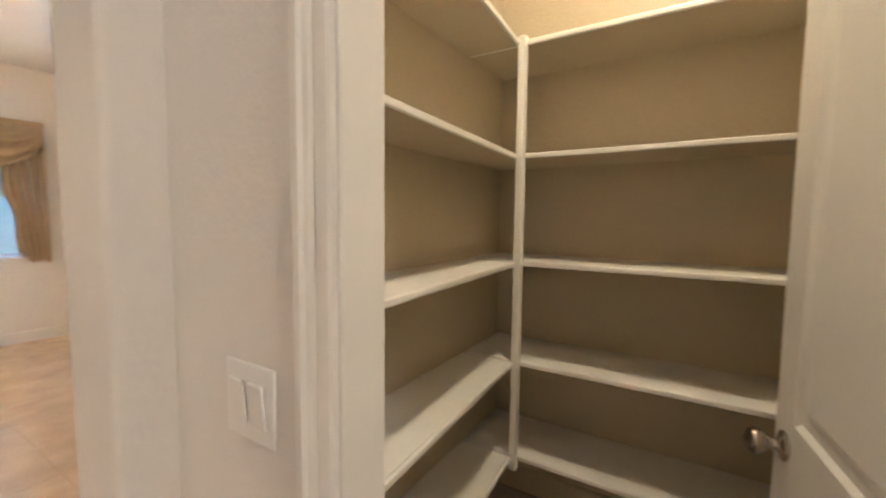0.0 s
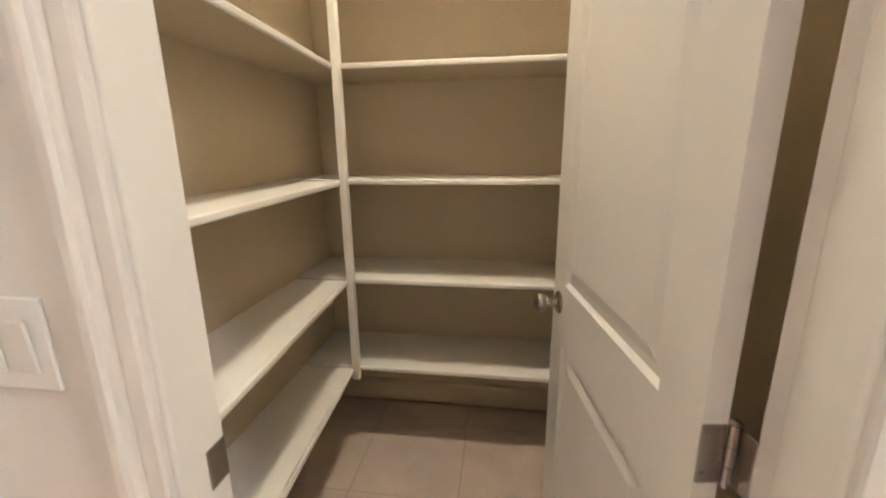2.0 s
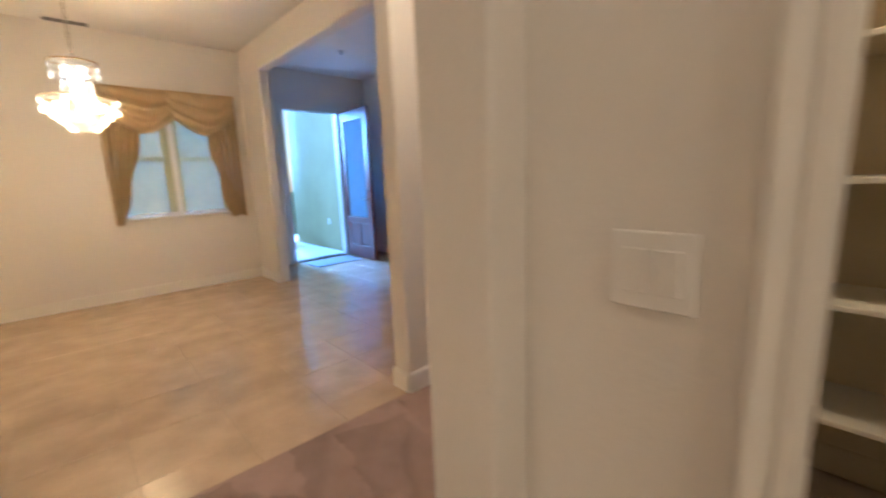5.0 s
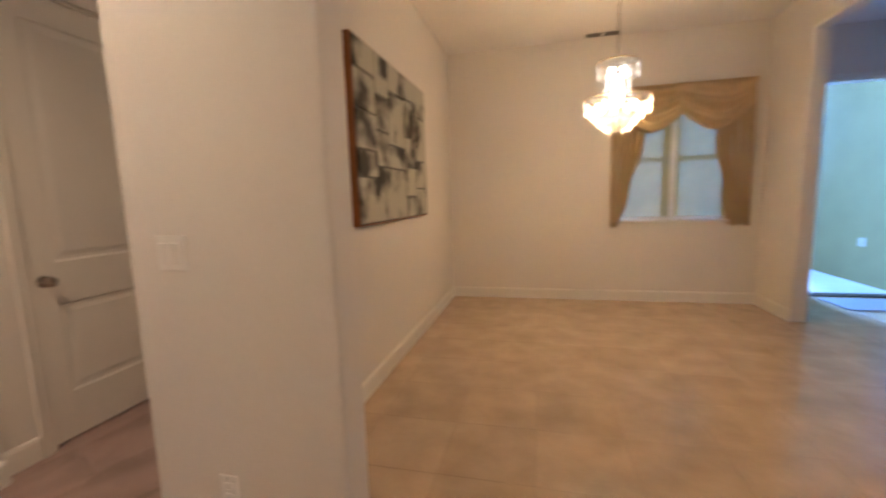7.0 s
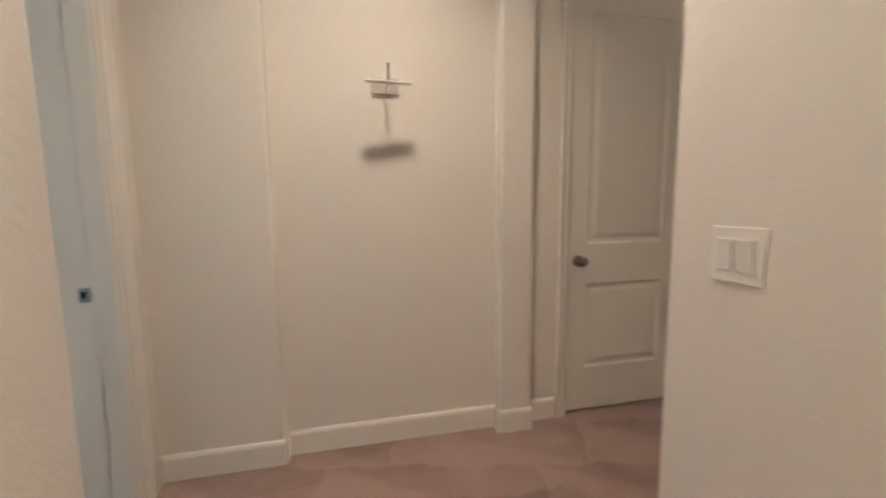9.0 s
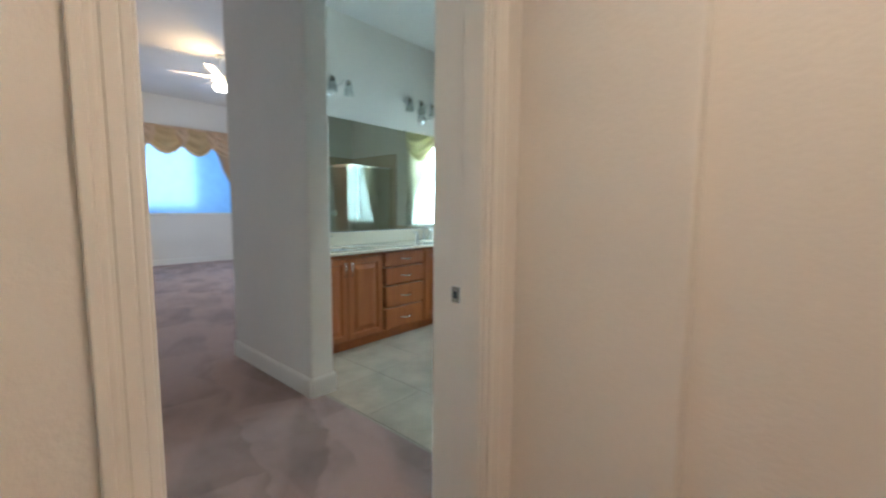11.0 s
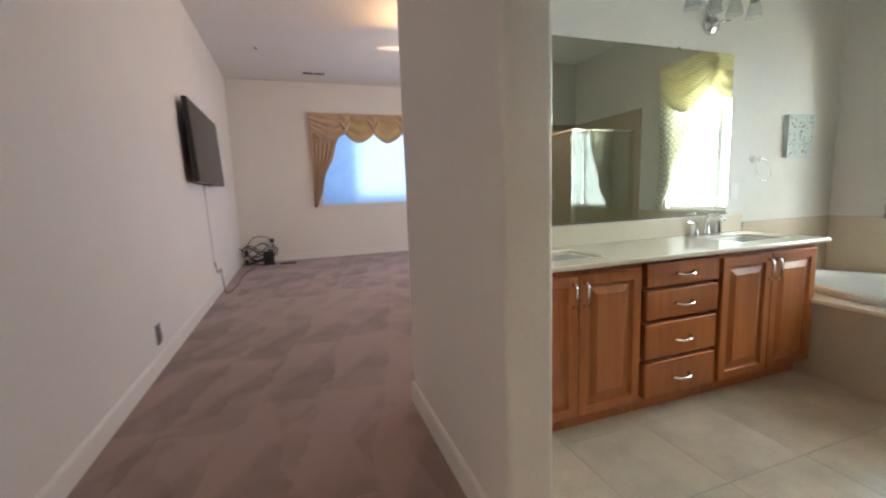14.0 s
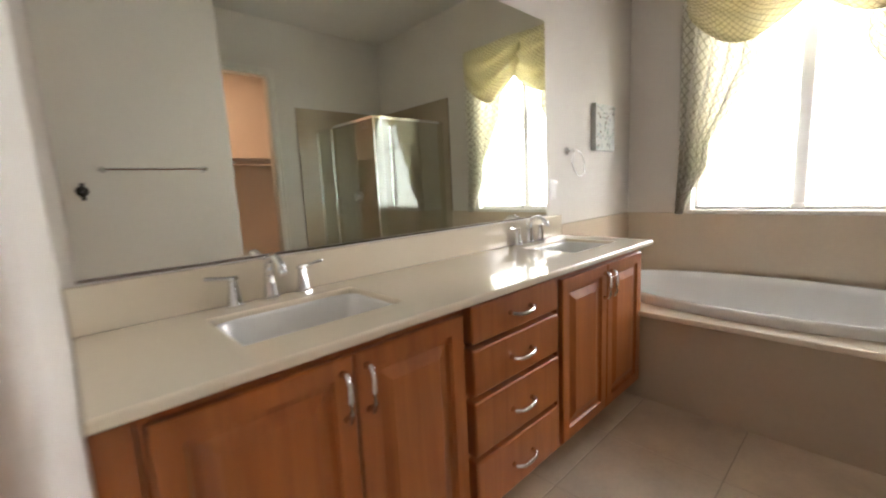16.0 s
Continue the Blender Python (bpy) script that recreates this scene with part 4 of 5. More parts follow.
def swag(parent, x0, x1, z, drop, material, name="swag", y=-0.03, folds=5, flat=0.55, label=""):
    """A draped swag hung between two points of the board."""
    def fn(u, v):
        s = math.sin(math.pi * u)
        sag = s ** flat
        yy = y - 0.05 * s * (0.4 + 0.6 * v) - 0.028 * s * math.sin(v * folds * math.pi + 0.9 * math.cos(u * 5)) - 0.01
        gather = (u - 0.5) * (1 - 0.10 * v * s) + 0.5
        return Vector((x0 + (x1 - x0) * gather, yy, z - drop * v * (0.42 + 0.58 * sag) - 0.01 * math.sin(u * 9 + v * 4) * v))
    bm = grid(B(), 28, 40, fn, uv=lambda u, v: ((x0 + u * (x1 - x0)) * 1.25, v * drop * 1.9))
    ob = part(name, bm, material, parent, label)
    mod = ob.modifiers.new("thickness", "SOLIDIFY")
    mod.thickness = 0.004
    return ob


def side_drape(parent, x0, out, z1, z0, top_w, bottom_w, material, name="side_panel", y=-0.03, pleats=5, curve=1.4, label="", steps=0):
    """A gathered side panel; out: +1 or -1, the way its free edge faces; wide at the top, narrow at the foot."""
    def fn(u, v):
        w = bottom_w + (top_w - bottom_w) * (1 - v) ** curve + 0.018 * math.sin(v * 17) * u
        if steps:
            w += 0.030 * (2 * abs((v * steps) % 1 - 0.5) - 0.5) * u
        yy = y - 0.035 * math.sin(u * pleats * math.tau + 0.8 * v) - 0.012 * math.sin(v * 7 + u * 3)
        return Vector((x0 + out * w * u, yy, z1 + (z0 - z1) * v * (1 + 0.01 * math.sin(u * 20))))
    bm = grid(B(), 44, 30, fn, uv=lambda u, v: (u * top_w * 1.3, v * (z1 - z0)))
    ob = part(name, bm, material, parent, label)
    mod = ob.modifiers.new("thickness", "SOLIDIFY")
    mod.thickness = 0.004
    return ob


DSHADE = cloth("grey_green_shade", (0.46, 0.47, 0.31), 0.12)
window("window_1", "double sash dining window with lowered shades", pose(0.06, -5.136, 0, 0, 0, 180), 1.12, 0.95, 2.32, 2, 0.13, 1.0, mull=0.16, shade_material=DSHADE)
dr = thing("dining_drapes", "tan swag drapes with gathered side panels on the dining window", "curtain", pose(0.17, -5.136, 0, 0, 0, 180))
part("board", box(B(), 0, 1.42, -0.07, 0, 2.40, 2.45, 0.004), TANCLOTH, dr)
swag(dr, 0.02, 0.76, 2.44, 0.50, TANCLOTH, y=-0.055, folds=6)
swag(dr, 0.66, 1.40, 2.44, 0.50, TANCLOTH, y=-0.065, folds=6)
side_drape(dr, 0.0, 1, 2.42, 0.90, 0.50, 0.08, TANCLOTH, curve=1.0)
side_drape(dr, 1.42, -1, 2.42, 0.90, 0.44, 0.22, TANCLOTH, curve=1.0)

window("window_2", "wide bedroom window with a lowered white shade", pose(3.42, 9.72, 0), 2.78, 1.05, 2.75, 1, 0.13, 1.08, shade_material=BEDSHADE, mid_rail=False)
dr = thing("bedroom_drapes", "gold swag drapes with side panels on the bedroom window", "curtain", pose(3.28, 9.72, 0))
part("board", box(B(), 0, 3.06, -0.09, 0, 2.80, 2.85, 0.004), GOLDCLOTH, dr)
swag(dr, -0.01, 0.74, 2.84, 0.52, GOLDCLOTH, y=-0.075, folds=8)
swag(dr, 2.32, 3.07, 2.84, 0.52, GOLDCLOTH, y=-0.075, folds=8)
for i in range(3):
    swag(dr, 0.66 + i * 0.58, 0.66 + i * 0.58 + 0.60, 2.83, 0.55, GOLDSHEER, y=-0.06, folds=5, flat=0.36, label="sheer gold swag lit from behind")
for i in range(4):
    swag(dr, 0.55 + i * 0.585, 0.55 + i * 0.585 + 0.24, 2.845, 0.40, GOLDCLOTH, name="jabot", y=-0.085, folds=4, flat=0.9)
side_drape(dr, 0.0, 1, 2.82, 1.04, 0.74, 0.06, GOLDCLOTH, curve=1.15, pleats=6)
side_drape(dr, 3.06, -1, 2.82, 1.04, 0.74, 0.06, GOLDCLOTH, curve=1.15, pleats=6)

# Unseen window, added to go with its lamp.
window("window_5", "unseen wide bedroom side window with clear glass, added for light", pose(7.3, 7.6, 0, 0, 0, -90), 2.4, 0.95, 2.55, 3, 0.12)
window("window_3", "bright bathroom window over the tub with a sheer shade", pose(6.93, 2.70, 0, 0, 0, -90), 1.12, 0.94, 2.45, 2, 0.13, 0.97, mull=0.09, muntins=True)
dr = thing("bath_drapes", "yellow and cream lattice-print swag drapes on the bathroom window", "curtain", pose(6.93, 2.78, 0, 0, 0, -90))
part("board", box(B(), 0.02, 1.26, -0.05, 0, 2.45, 2.478, 0.004), TRIM, dr)
swag(dr, 0.02, 0.70, 2.48, 0.52, SWAGCLOTH, y=-0.06, folds=6)
swag(dr, 0.58, 1.26, 2.48, 0.52, SWAGCLOTH, y=-0.075, folds=6)
side_drape(dr, 0.0, 1, 2.46, 0.93, 0.62, 0.035, PRINTCLOTH, curve=1.0, steps=5)
side_drape(dr, 1.28, -1, 2.46, 0.93, 0.62, 0.035, PRINTCLOTH, curve=1.0, steps=5)
window("window_4", "narrow living room window with a yellow shade", pose(-3.97, -2.44, 0, 0, 0, 90), 0.32, 1.1, 2.22, 1, 0.13, 1.15, shade_material=cloth("yellow_shade", (0.75, 0.68, 0.40), 0.5))


# ---- foyer and porch ----
c = casing("door_trim_front", "y", -5.565, 1, -3.02, -2.08, 2.44, jamb=(-5.70, -5.563))
fd = thing("front_door", "dark red wooden front door with tall glass, standing open", "door", pose(-3.035, -5.55, 0.02, 0, 0, 87), kind="structure")
W, HH, T = 0.92, 2.40, 0.045
part("stile", box(B(), 0, 0.15, 0, T, 0, HH, 0.004), DOORWOOD, fd)
part("stile", box(B(), W - 0.15, W, 0, T, 0, HH, 0.004), DOORWOOD, fd)
for z0, z1 in ((0, 0.20), (0.58, 0.68), (HH - 0.16, HH)):
    part("rail", box(B(), 0.15, W - 0.15, 0, T, z0, z1, 0.003), DOORWOOD, fd)
part("muntin", box(B(), W / 2 - 0.04, W / 2 + 0.04, 0, T, 0.2, 0.58, 0.003), DOORWOOD, fd)
for a, b in ((0.15, W / 2 - 0.04), (W / 2 + 0.04, W - 0.15)):
    part("panel", box(B(), a + 0.005, b - 0.005, 0.008, T - 0.008, 0.205, 0.575, 0.012, 2), DOORWOOD, fd)
# Blue translucent sheet; its colour stands for the outdoors reflected in the glass.
part("glass", box(B(), 0.15, W - 0.15, 0.018, 0.026, 0.68, HH - 0.16), cloth("sky_tinted_door_glass", (0.45, 0.62, 0.74), 0.55), fd, "tall glass pane")
part("deadbolt", lathe(B(), [(0.001, 0), (0.03, 0), (0.03, 0.012), (0.012, 0.02), (0.001, 0.022)], 16, m=Matrix.Translation((W - 0.07, 0, 1.12)) @ Matrix.Rotation(radians(90), 4, "X")), BRONZE, fd)
part("lever", tube(B(), [(W - 0.07, 0, 0.98), (W - 0.07, -0.05, 0.98), (W - 0.09, -0.06, 0.98), (W - 0.18, -0.06, 0.975)], 0.010, 8), BRONZE, fd)
part("latch_plate", box(B(), W - 0.085, W - 0.055, -0.006, 0, 0.86, 1.04, 0.003), BRONZE, fd)
tagged(part("floor_mat", box(B(), -2.95, -2.15, -5.45, -4.95, 0.001, 0.012, 0.003), mat("grey_mat", (0.30, 0.32, 0.36), 0.9, 0, 0.1, 40, 0.3, 300)), "thin grey doormat inside the front door", "doormat")
slab("porch_floor", -4.4, -0.9, -9.5, -5.70, -0.2, -0.04, CONCRETE, "pale concrete porch floor", "porch")
slab("threshold", -3.02, -2.08, -5.72, -5.56, -0.05, 0.015, BRONZE, "dark metal door threshold", "threshold", 0.003)
wall("porch_wall", "x", -3.45, -3.25, -8.2, -5.68, z0=-0.1, z1=3.2, material=PORCH, label="pale yellow stucco porch wall")
wall_plate("wall_outlet", "white outlet on the porch wall", pose(-3.25, -6.6, 0.52, 0, 0, 90), 1, "outlet")
col = thing("porch_column", "grey stacked stone porch column", "column", pose(-2.75, -8.3, -0.04))
rng = random.Random(9)
z = 0.0
while z < 3.1:
    h = rng.choice((0.12, 0.16, 0.2))
    x = -0.35
    while x < 0.3:
        w = min(rng.choice((0.18, 0.24, 0.3)), 0.35 - x)
        part("stone", box(B(), x + 0.004, x + w - 0.004, -0.25, 0.25 + rng.random() * 0.02, z + 0.004, z + h - 0.004, 0.01), STONE, col)
        x += w
    z += h
slab("porch_roof", -4.4, -0.9, -8.6, -5.70, 3.1, 3.2, CEIL, "white porch ceiling", "ceiling")

pl2 = thing("plug_adapter", "black plug adapter low on the living room wall", "adapter", pose(-3.97, -2.17, 0.53, 0, 0, 90))
part("body", box(B(), -0.05, 0.05, -0.06, 0, -0.05, 0.05, 0.006, 2), BLACK, pl2)
part("plate", box(B(), -0.06, 0.06, -0.006, 0, -0.02, 0.11, 0.003, 2), PLASTIC, pl2)

# ---- bedroom ----
tv = thing("television", "large black flat television on a wall mount", "television", pose(bed_x(6.68) + 0.012, 6.68, 1.83, 0, 0, 90 + WX) @ pose(0, 0, 0, -2.5, 0, 0))
part("case", box(B(), -0.83, 0.83, -0.105, -0.055, -0.42, 0.42, 0.006, 2), BLACK, tv)
part("screen", box(B(), -0.815, 0.815, -0.1075, -0.104, -0.405, 0.408), SCREEN, tv, "dark glossy screen")
part("wall_mount", box(B(), -0.25, 0.25, -0.056, 0.012, -0.2, 0.2, 0.004), BLACK, tv)
part("bottom_strip", box(B(), -0.12, 0.12, -0.10, -0.07, -0.432, -0.419, 0.003), BLACK, tv)


def cable(name, label, pts, r, material, group=""):
    """A slack cable through the points, smoothed."""
    P = [Vector(p) for p in pts]
    out = []
    for i in range(len(P) - 1):
        a, b, c2, d2 = P[max(i - 1, 0)], P[i], P[i + 1], P[min(i + 2, len(P) - 1)]
        for s in range(6):
            u = s / 6
            out.append(0.5 * ((2 * b) + (c2 - a) * u + (2 * a - 5 * b + 4 * c2 - d2) * u * u + (3 * b - a - 3 * c2 + d2) * u ** 3))
    out.append(P[-1])
    return tagged(part(name, tube(B(), out, r, 6), material, smooth=True), label, "cable", group)


bx = bed_x(6.85)
cable("power_cable", "white cable hanging down the wall below the television", [(bx + 0.01, 6.78, 1.45), (bx + 0.008, 6.80, 1.1), (bx + 0.01, 6.84, 0.75), (bx + 0.012, 6.86, 0.45)], 0.006, WHITECABLE)
cable("power_cable", "thin black cable from a wall outlet to the carpet", [(bx + 0.012, 6.86, 0.46), (bx + 0.03, 6.92, 0.30), (bx + 0.06, 6.95, 0.34), (bx + 0.07, 6.98, 0.12), (bx + 0.10, 7.0, 0.01), (bx + 0.16, 7.5, 0.01), (bx + 0.14, 8.3, 0.012), (bx + 0.25, 9.2, 0.012)], 0.006, CABLE)
wall_plate("wall_outlet", "white cable outlet behind the hanging cables", pose(bed_x(6.88) + 0.001, 6.88, 0.33, 0, 0, 90 + WX), 1, "outlet")
rng = random.Random(3)
for k in range(8):
    cx, cy, rr = 2.20 + rng.uniform(-0.05, 0.1), 9.3 + rng.uniform(-0.12, 0.12), rng.uniform(0.18, 0.3)
    pts = [(cx + rr * math.cos(a + k), cy + rr * 0.8 * math.sin(a + k), 0.02 + 0.022 * k + (0.11 if k > 2 else 0.03) * (1 + math.sin(2 * a + k))) for a in [i * 0.55 for i in range(14)]]
    cable("coiled_cable", "loose loop of black cable on the carpet", pts, 0.0085, CABLE, "coiled cables in the corner")
cable("coiled_cable", "black cable arching up to the wall outlet", [(2.0, 9.45, 0.05), (1.98, 9.5, 0.30), (2.10, 9.58, 0.50), (2.30, 9.66, 0.50), (2.40, 9.70, 0.42)], 0.008, CABLE)
rt = thing("power_adapter", "black box-shaped device lying among the cables", "adapter", pose(2.36, 9.35, 0, 0, 0, 12))
part("body", box(B(), -0.09, 0.09, -0.07, 0.07, 0.0, 0.26, 0.015, 2), BLACK, rt)
part("foot", box(B(), -0.11, 0.11, -0.09, 0.09, 0, 0.02, 0.005), BLACK, rt)
wall_plate("wall_outlet", "white duplex outlet on the window wall", pose(2.42, 9.72, 0.40), 1, "outlet")
plug = thing("plug_adapter", "small black plug in the window wall outlet", "adapter", pose(2.42, 9.712, 0.42))
part("body", box(B(), -0.035, 0.035, -0.06, 0, -0.04, 0.04, 0.006, 2), BLACK, plug)
tagged(part("carpet_scrap", box(B(), 2.55, 2.85, 9.25, 9.32, 0.001, 0.02, 0.005), BLACK), "thin black strip lying on the carpet", "strip")

fan = thing("ceiling_fan", "white ceiling fan with a lit frosted lamp", "ceiling fan", pose(4.75, 6.5, 0))
part("canopy", lathe(B(), [(0.001, HB), (0.07, HB), (0.06, HB - 0.05), (0.02, HB - 0.06), (0.001, HB - 0.06)], 20), PLASTIC, fan, smooth=True)
part("rod", tube(B(), [(0, 0, 3.16), (0, 0, HB - 0.05)], 0.014, 10), PLASTIC, fan)
part("motor", lathe(B(), [(0.001, 3.18), (0.08, 3.18), (0.13, 3.15), (0.13, 3.08), (0.07, 3.05), (0.001, 3.05)], 28), PLASTIC, fan, smooth=True)
for k in range(5):
    b = B()
    box(b, 0.12, 0.66, -0.065, 0.065, 3.115, 3.123, 0.003)
    p = part("blade", b, PLASTIC, fan)
    p.matrix_local = pose(0, 0, 0, 0, 0, 72 * k + 20)
part("lamp_shade", lathe(B(), [(0.001, 3.05), (0.06, 3.05), (0.11, 3.02), (0.12, 2.98), (0.09, 2.94), (0.001, 2.92)], 24), FROST, fan, "frosted glass lamp bowl, lit", smooth=True)

# ---- bathroom ----
# vanity: two door units with a bank of drawers between, one worktop across
RINGS = ((0.0, 0.0), (0.050, 0.0), (0.055, 0.012), (0.070, 0.013), (0.104, 0.001))


def raised_panel(bm, x0, x1, z0, z1, y0, t=0.02, rings=RINGS):
    rects = [(x0, x1, z0, z1, t)] + [(x0 + 0.004 if i == 0 else x0 + i, x1 - 0.004 if i == 0 else x1 - i, z0 + 0.004 if i == 0 else z0 + i, z1 - 0.004 if i == 0 else z1 - i, dep) for i, dep in rings]
    rects.insert(1, (x0, x1, z0, z1, 0.004))
    vs = [[bm.verts.new((x, y0 + dep, z)) for x, z in ((a, c2), (b, c2), (b, d2), (a, d2))] for a, b, c2, d2, dep in rects]
    for A, C in zip(vs, vs[1:]):
        for k in range(4):
            bm.faces.new((A[k], A[(k + 1) % 4], C[(k + 1) % 4], C[k]))
    bm.faces.new(vs[-1])
    bm.faces.new(vs[0][::-1])
    return bm


def pull(parent, x, z, y, vertical):
    a = 0.056
    pts = [(-a, 0.0), (-a, -0.020), (-a * 0.6, -0.030), (0, -0.028), (a * 0.6, -0.030), (a, -0.020), (a, 0.0)]
    P = [(x, y + q, z + p) if vertical else (x + p, y + q, z - 0.010 * math.cos(p / a * 1.5)) for p, q in pts]
    part("pull_handle", tube(B(), P, [0.009, 0.007, 0.0065, 0.0085, 0.0065, 0.007, 0.009], 10), CHROME, parent, "polished chrome pull", smooth=True)


YF = 2.63
for x0, x1, lab in ((3.775, 4.572, "maple vanity cabinet with two raised-panel doors beside the column"), (5.105, 5.905, "maple vanity cabinet with two raised-panel doors beside the tub")):
    cab = thing("vanity_cabinet", lab, "cabinet", group="vanity cabinets")
    part("body", box(B(), x0, x1, YF + 0.022, 3.13, 0.09, 0.68), MAPLE, cab)
    part("face_rail", box(B(), x0, x1, YF + 0.022, YF + 0.042, 0.68, 0.835), MAPLE, cab)
    part("side_rail", box(B(), x0, x0 + 0.018, YF + 0.042, 3.12, 0.68, 0.835), MAPLE, cab)
    part("side_rail", box(B(), x1 - 0.018, x1, YF + 0.042, 3.12, 0.68, 0.835), MAPLE, cab)
    part("toe_board", box(B(), x0, x1, YF + 0.085, YF + 0.105, 0.0, 0.09), MAPLE, cab)
    if x0 < 4:
        part("filler_strip", box(B(), 3.712, 3.773, YF + 0.02, YF + 0.06, 0.0, 0.835), MAPLE, cab)
    xm = 4.187 if x0 < 4 else (x0 + x1) / 2
    for a, b, hx in ((x0 + 0.012, xm - 0.003, xm - 0.032), (xm + 0.003, x1 - 0.012, xm + 0.032)):
        d = part("door", raised_panel(B(), a, b, 0.105, 0.803, YF), MAPLE, cab)
        pull(d, hx, 0.71, YF, True)
cab = thing("vanity_cabinet", "maple bank of four drawers in the vanity", "cabinet", group="vanity cabinets")
part("body", box(B(), 4.575, 5.102, YF + 0.046, 3.13, 0.09, 0.835), MAPLE, cab)
part("toe_board", box(B(), 4.575, 5.102, YF + 0.085, YF + 0.105, 0.0, 0.09), MAPLE, cab)
for z0, z1 in ((0.695, 0.820), (0.525, 0.678), (0.318, 0.505), (0.108, 0.298)):
    d = part("drawer_front", box(B(), 4.592, 5.080, YF - 0.002, YF + 0.046, z0, z1, 0.008, 3), MAPLE, cab)
    pull(d, 4.836, (z0 + z1) / 2, YF - 0.002, False)

SINKS = ((3.985, 4.415, 2.735, 3.015), (5.40, 5.81, 2.735, 3.015))
top = thing("countertop", "cream cultured marble worktop with backsplash", "countertop")
bm = B()
xs = [3.712, SINKS[0][0], SINKS[0][1], SINKS[1][0], SINKS[1][1], 5.945]
ys = [2.592, 2.735, 3.015, 3.13]
vv = {}
faces = []
for i in range(5):
    for j in range(3):
        if j == 1 and i in (1, 3):
            continue
        q = []
        for a, b in ((i, j), (i + 1, j), (i + 1, j + 1), (i, j + 1)):
            if (a, b) not in vv:
                vv[a, b] = bm.verts.new((xs[a], ys[b], 0.836))
            q.append(vv[a, b])
        faces.append(bm.faces.new(q))
e = bmesh.ops.extrude_face_region(bm, geom=faces)
bmesh.ops.translate(bm, vec=(0, 0, 0.026), verts=[g for g in e["geom"] if isinstance(g, bmesh.types.BMVert)])
rounded(part("slab", bm, MARBLE, top), 0.008, 3)
part("backsplash", box(B(), 3.712, 5.945, 3.119, 3.13, 0.862, 0.985, 0.004, 2), MARBLE, top)


def basin(x0, x1, y0, y1, label):
    ob = thing("sink", label, "sink", group="vanity sinks")
    bm = B()
    cx, cy, hx, hy = (x0 + x1) / 2, (y0 + y1) / 2, (x1 - x0) / 2, (y1 - y0) / 2
    rings = []
    for s, z in ((1.0, 0.846), (0.985, 0.845), (0.97, 0.835), (0.92, 0.77), (0.80, 0.715), (0.5, 0.702), (0.08, 0.70)):
        ring = []
        for k in range(40):
            a = k * math.tau / 40
            ca, sa = math.cos(a), math.sin(a)
            n = 8 if s > 0.9 else 4
            q = (abs(ca) ** n + abs(sa) ** n) ** (-1 / n)
            ring.append(bm.verts.new((cx + hx * s * ca * q, cy + hy * s * sa * q, z)))
        rings.append(ring)
    for A, C in zip(rings, rings[1:]):
        for k in range(40):
            bm.faces.new((A[k], A[(k + 1) % 40], C[(k + 1) % 40], C[k]))
    bm.faces.new(rings[-1])
    part("bowl", bm, PORCELAIN, ob, smooth=True)
    part("drain", lathe(B(), [(0.001, 0.704), (0.022, 0.704), (0.024, 0.701), (0.001, 0.701)], 16, (cx, cy, 0)), CHROME, ob)


def prism(bm, rings, m=None, seg=6):
    """A faceted column: (half width, half depth, height) rings with flat sides."""
    m = m or Matrix()
    R2 = [[bm.verts.new(m @ Vector((w * math.cos(k * math.tau / seg), d2 * math.sin(k * math.tau / seg), z))) for k in range(seg)] for w, d2, z in rings]
    for A, C in zip(R2, R2[1:]):
        for k in range(seg):
            bm.faces.new((A[k], A[(k + 1) % seg], C[(k + 1) % seg], C[k]))
    bm.faces.new(R2[0][::-1]), bm.faces.new(R2[-1])
    return bm


def faucet(x, y, label):
    """A widespread faucet: faceted flaring bases, an arched spout and flat blade levers."""
    ob = thing("faucet", label, "faucet", pose(x, y, 0.862), group="vanity faucets")
    part("spout_base", prism(B(), [(0.030, 0.026, 0), (0.030, 0.026, 0.006), (0.024, 0.021, 0.012), (0.017, 0.015, 0.05), (0.015, 0.014, 0.085)], seg=8), CHROME, ob)
    part("spout", tube(B(), [(0, 0, 0.075), (0, -0.002, 0.100), (0, -0.016, 0.124), (0, -0.042, 0.136), (0, -0.072, 0.132), (0, -0.098, 0.116), (0, -0.112, 0.100)], [0.0145, 0.0145, 0.014, 0.0135, 0.013, 0.0125, 0.013], 14), CHROME, ob, smooth=True)
    part("aerator", tube(B(), [(0, -0.110, 0.103), (0, -0.117, 0.092)], 0.0105, 12), CHROME, ob)
    part("lift_rod", tube(B(), [(0, 0.018, 0.07), (0, 0.018, 0.118), (0, 0.018, 0.120), (0, 0.018, 0.132)], [0.0025, 0.0025, 0.006, 0.005], 8), CHROME, ob)
    for s in (-1, 1):
        m = Matrix.Translation((s * 0.105, 0, 0))
        v = part("valve", prism(B(), [(0.028, 0.025, 0), (0.028, 0.025, 0.006), (0.023, 0.020, 0.012), (0.014, 0.013, 0.058), (0.012, 0.012, 0.076), (0.017, 0.015, 0.080), (0.016, 0.014, 0.088), (0.008, 0.007, 0.091)], m, 8), CHROME, ob)
        bm = box(B(), -0.004, 0.076, -0.009, 0.009, -0.0055, 0.0055, 0.004, 2)
        bm.transform(Matrix.Translation((s * 0.105, 0, 0.083)) @ Matrix.Rotation(radians(0 if s > 0 else 180), 4, "Z") @ Matrix.Rotation(radians(-9), 4, "Y"))
        part("lever", bm, CHROME, v)


basin(*SINKS[0], "white rectangular undermount sink beside the column")
basin(*SINKS[1], "white rectangular undermount sink beside the tub")
faucet(4.180, 3.094, "chrome widespread faucet with two levers beside the column")
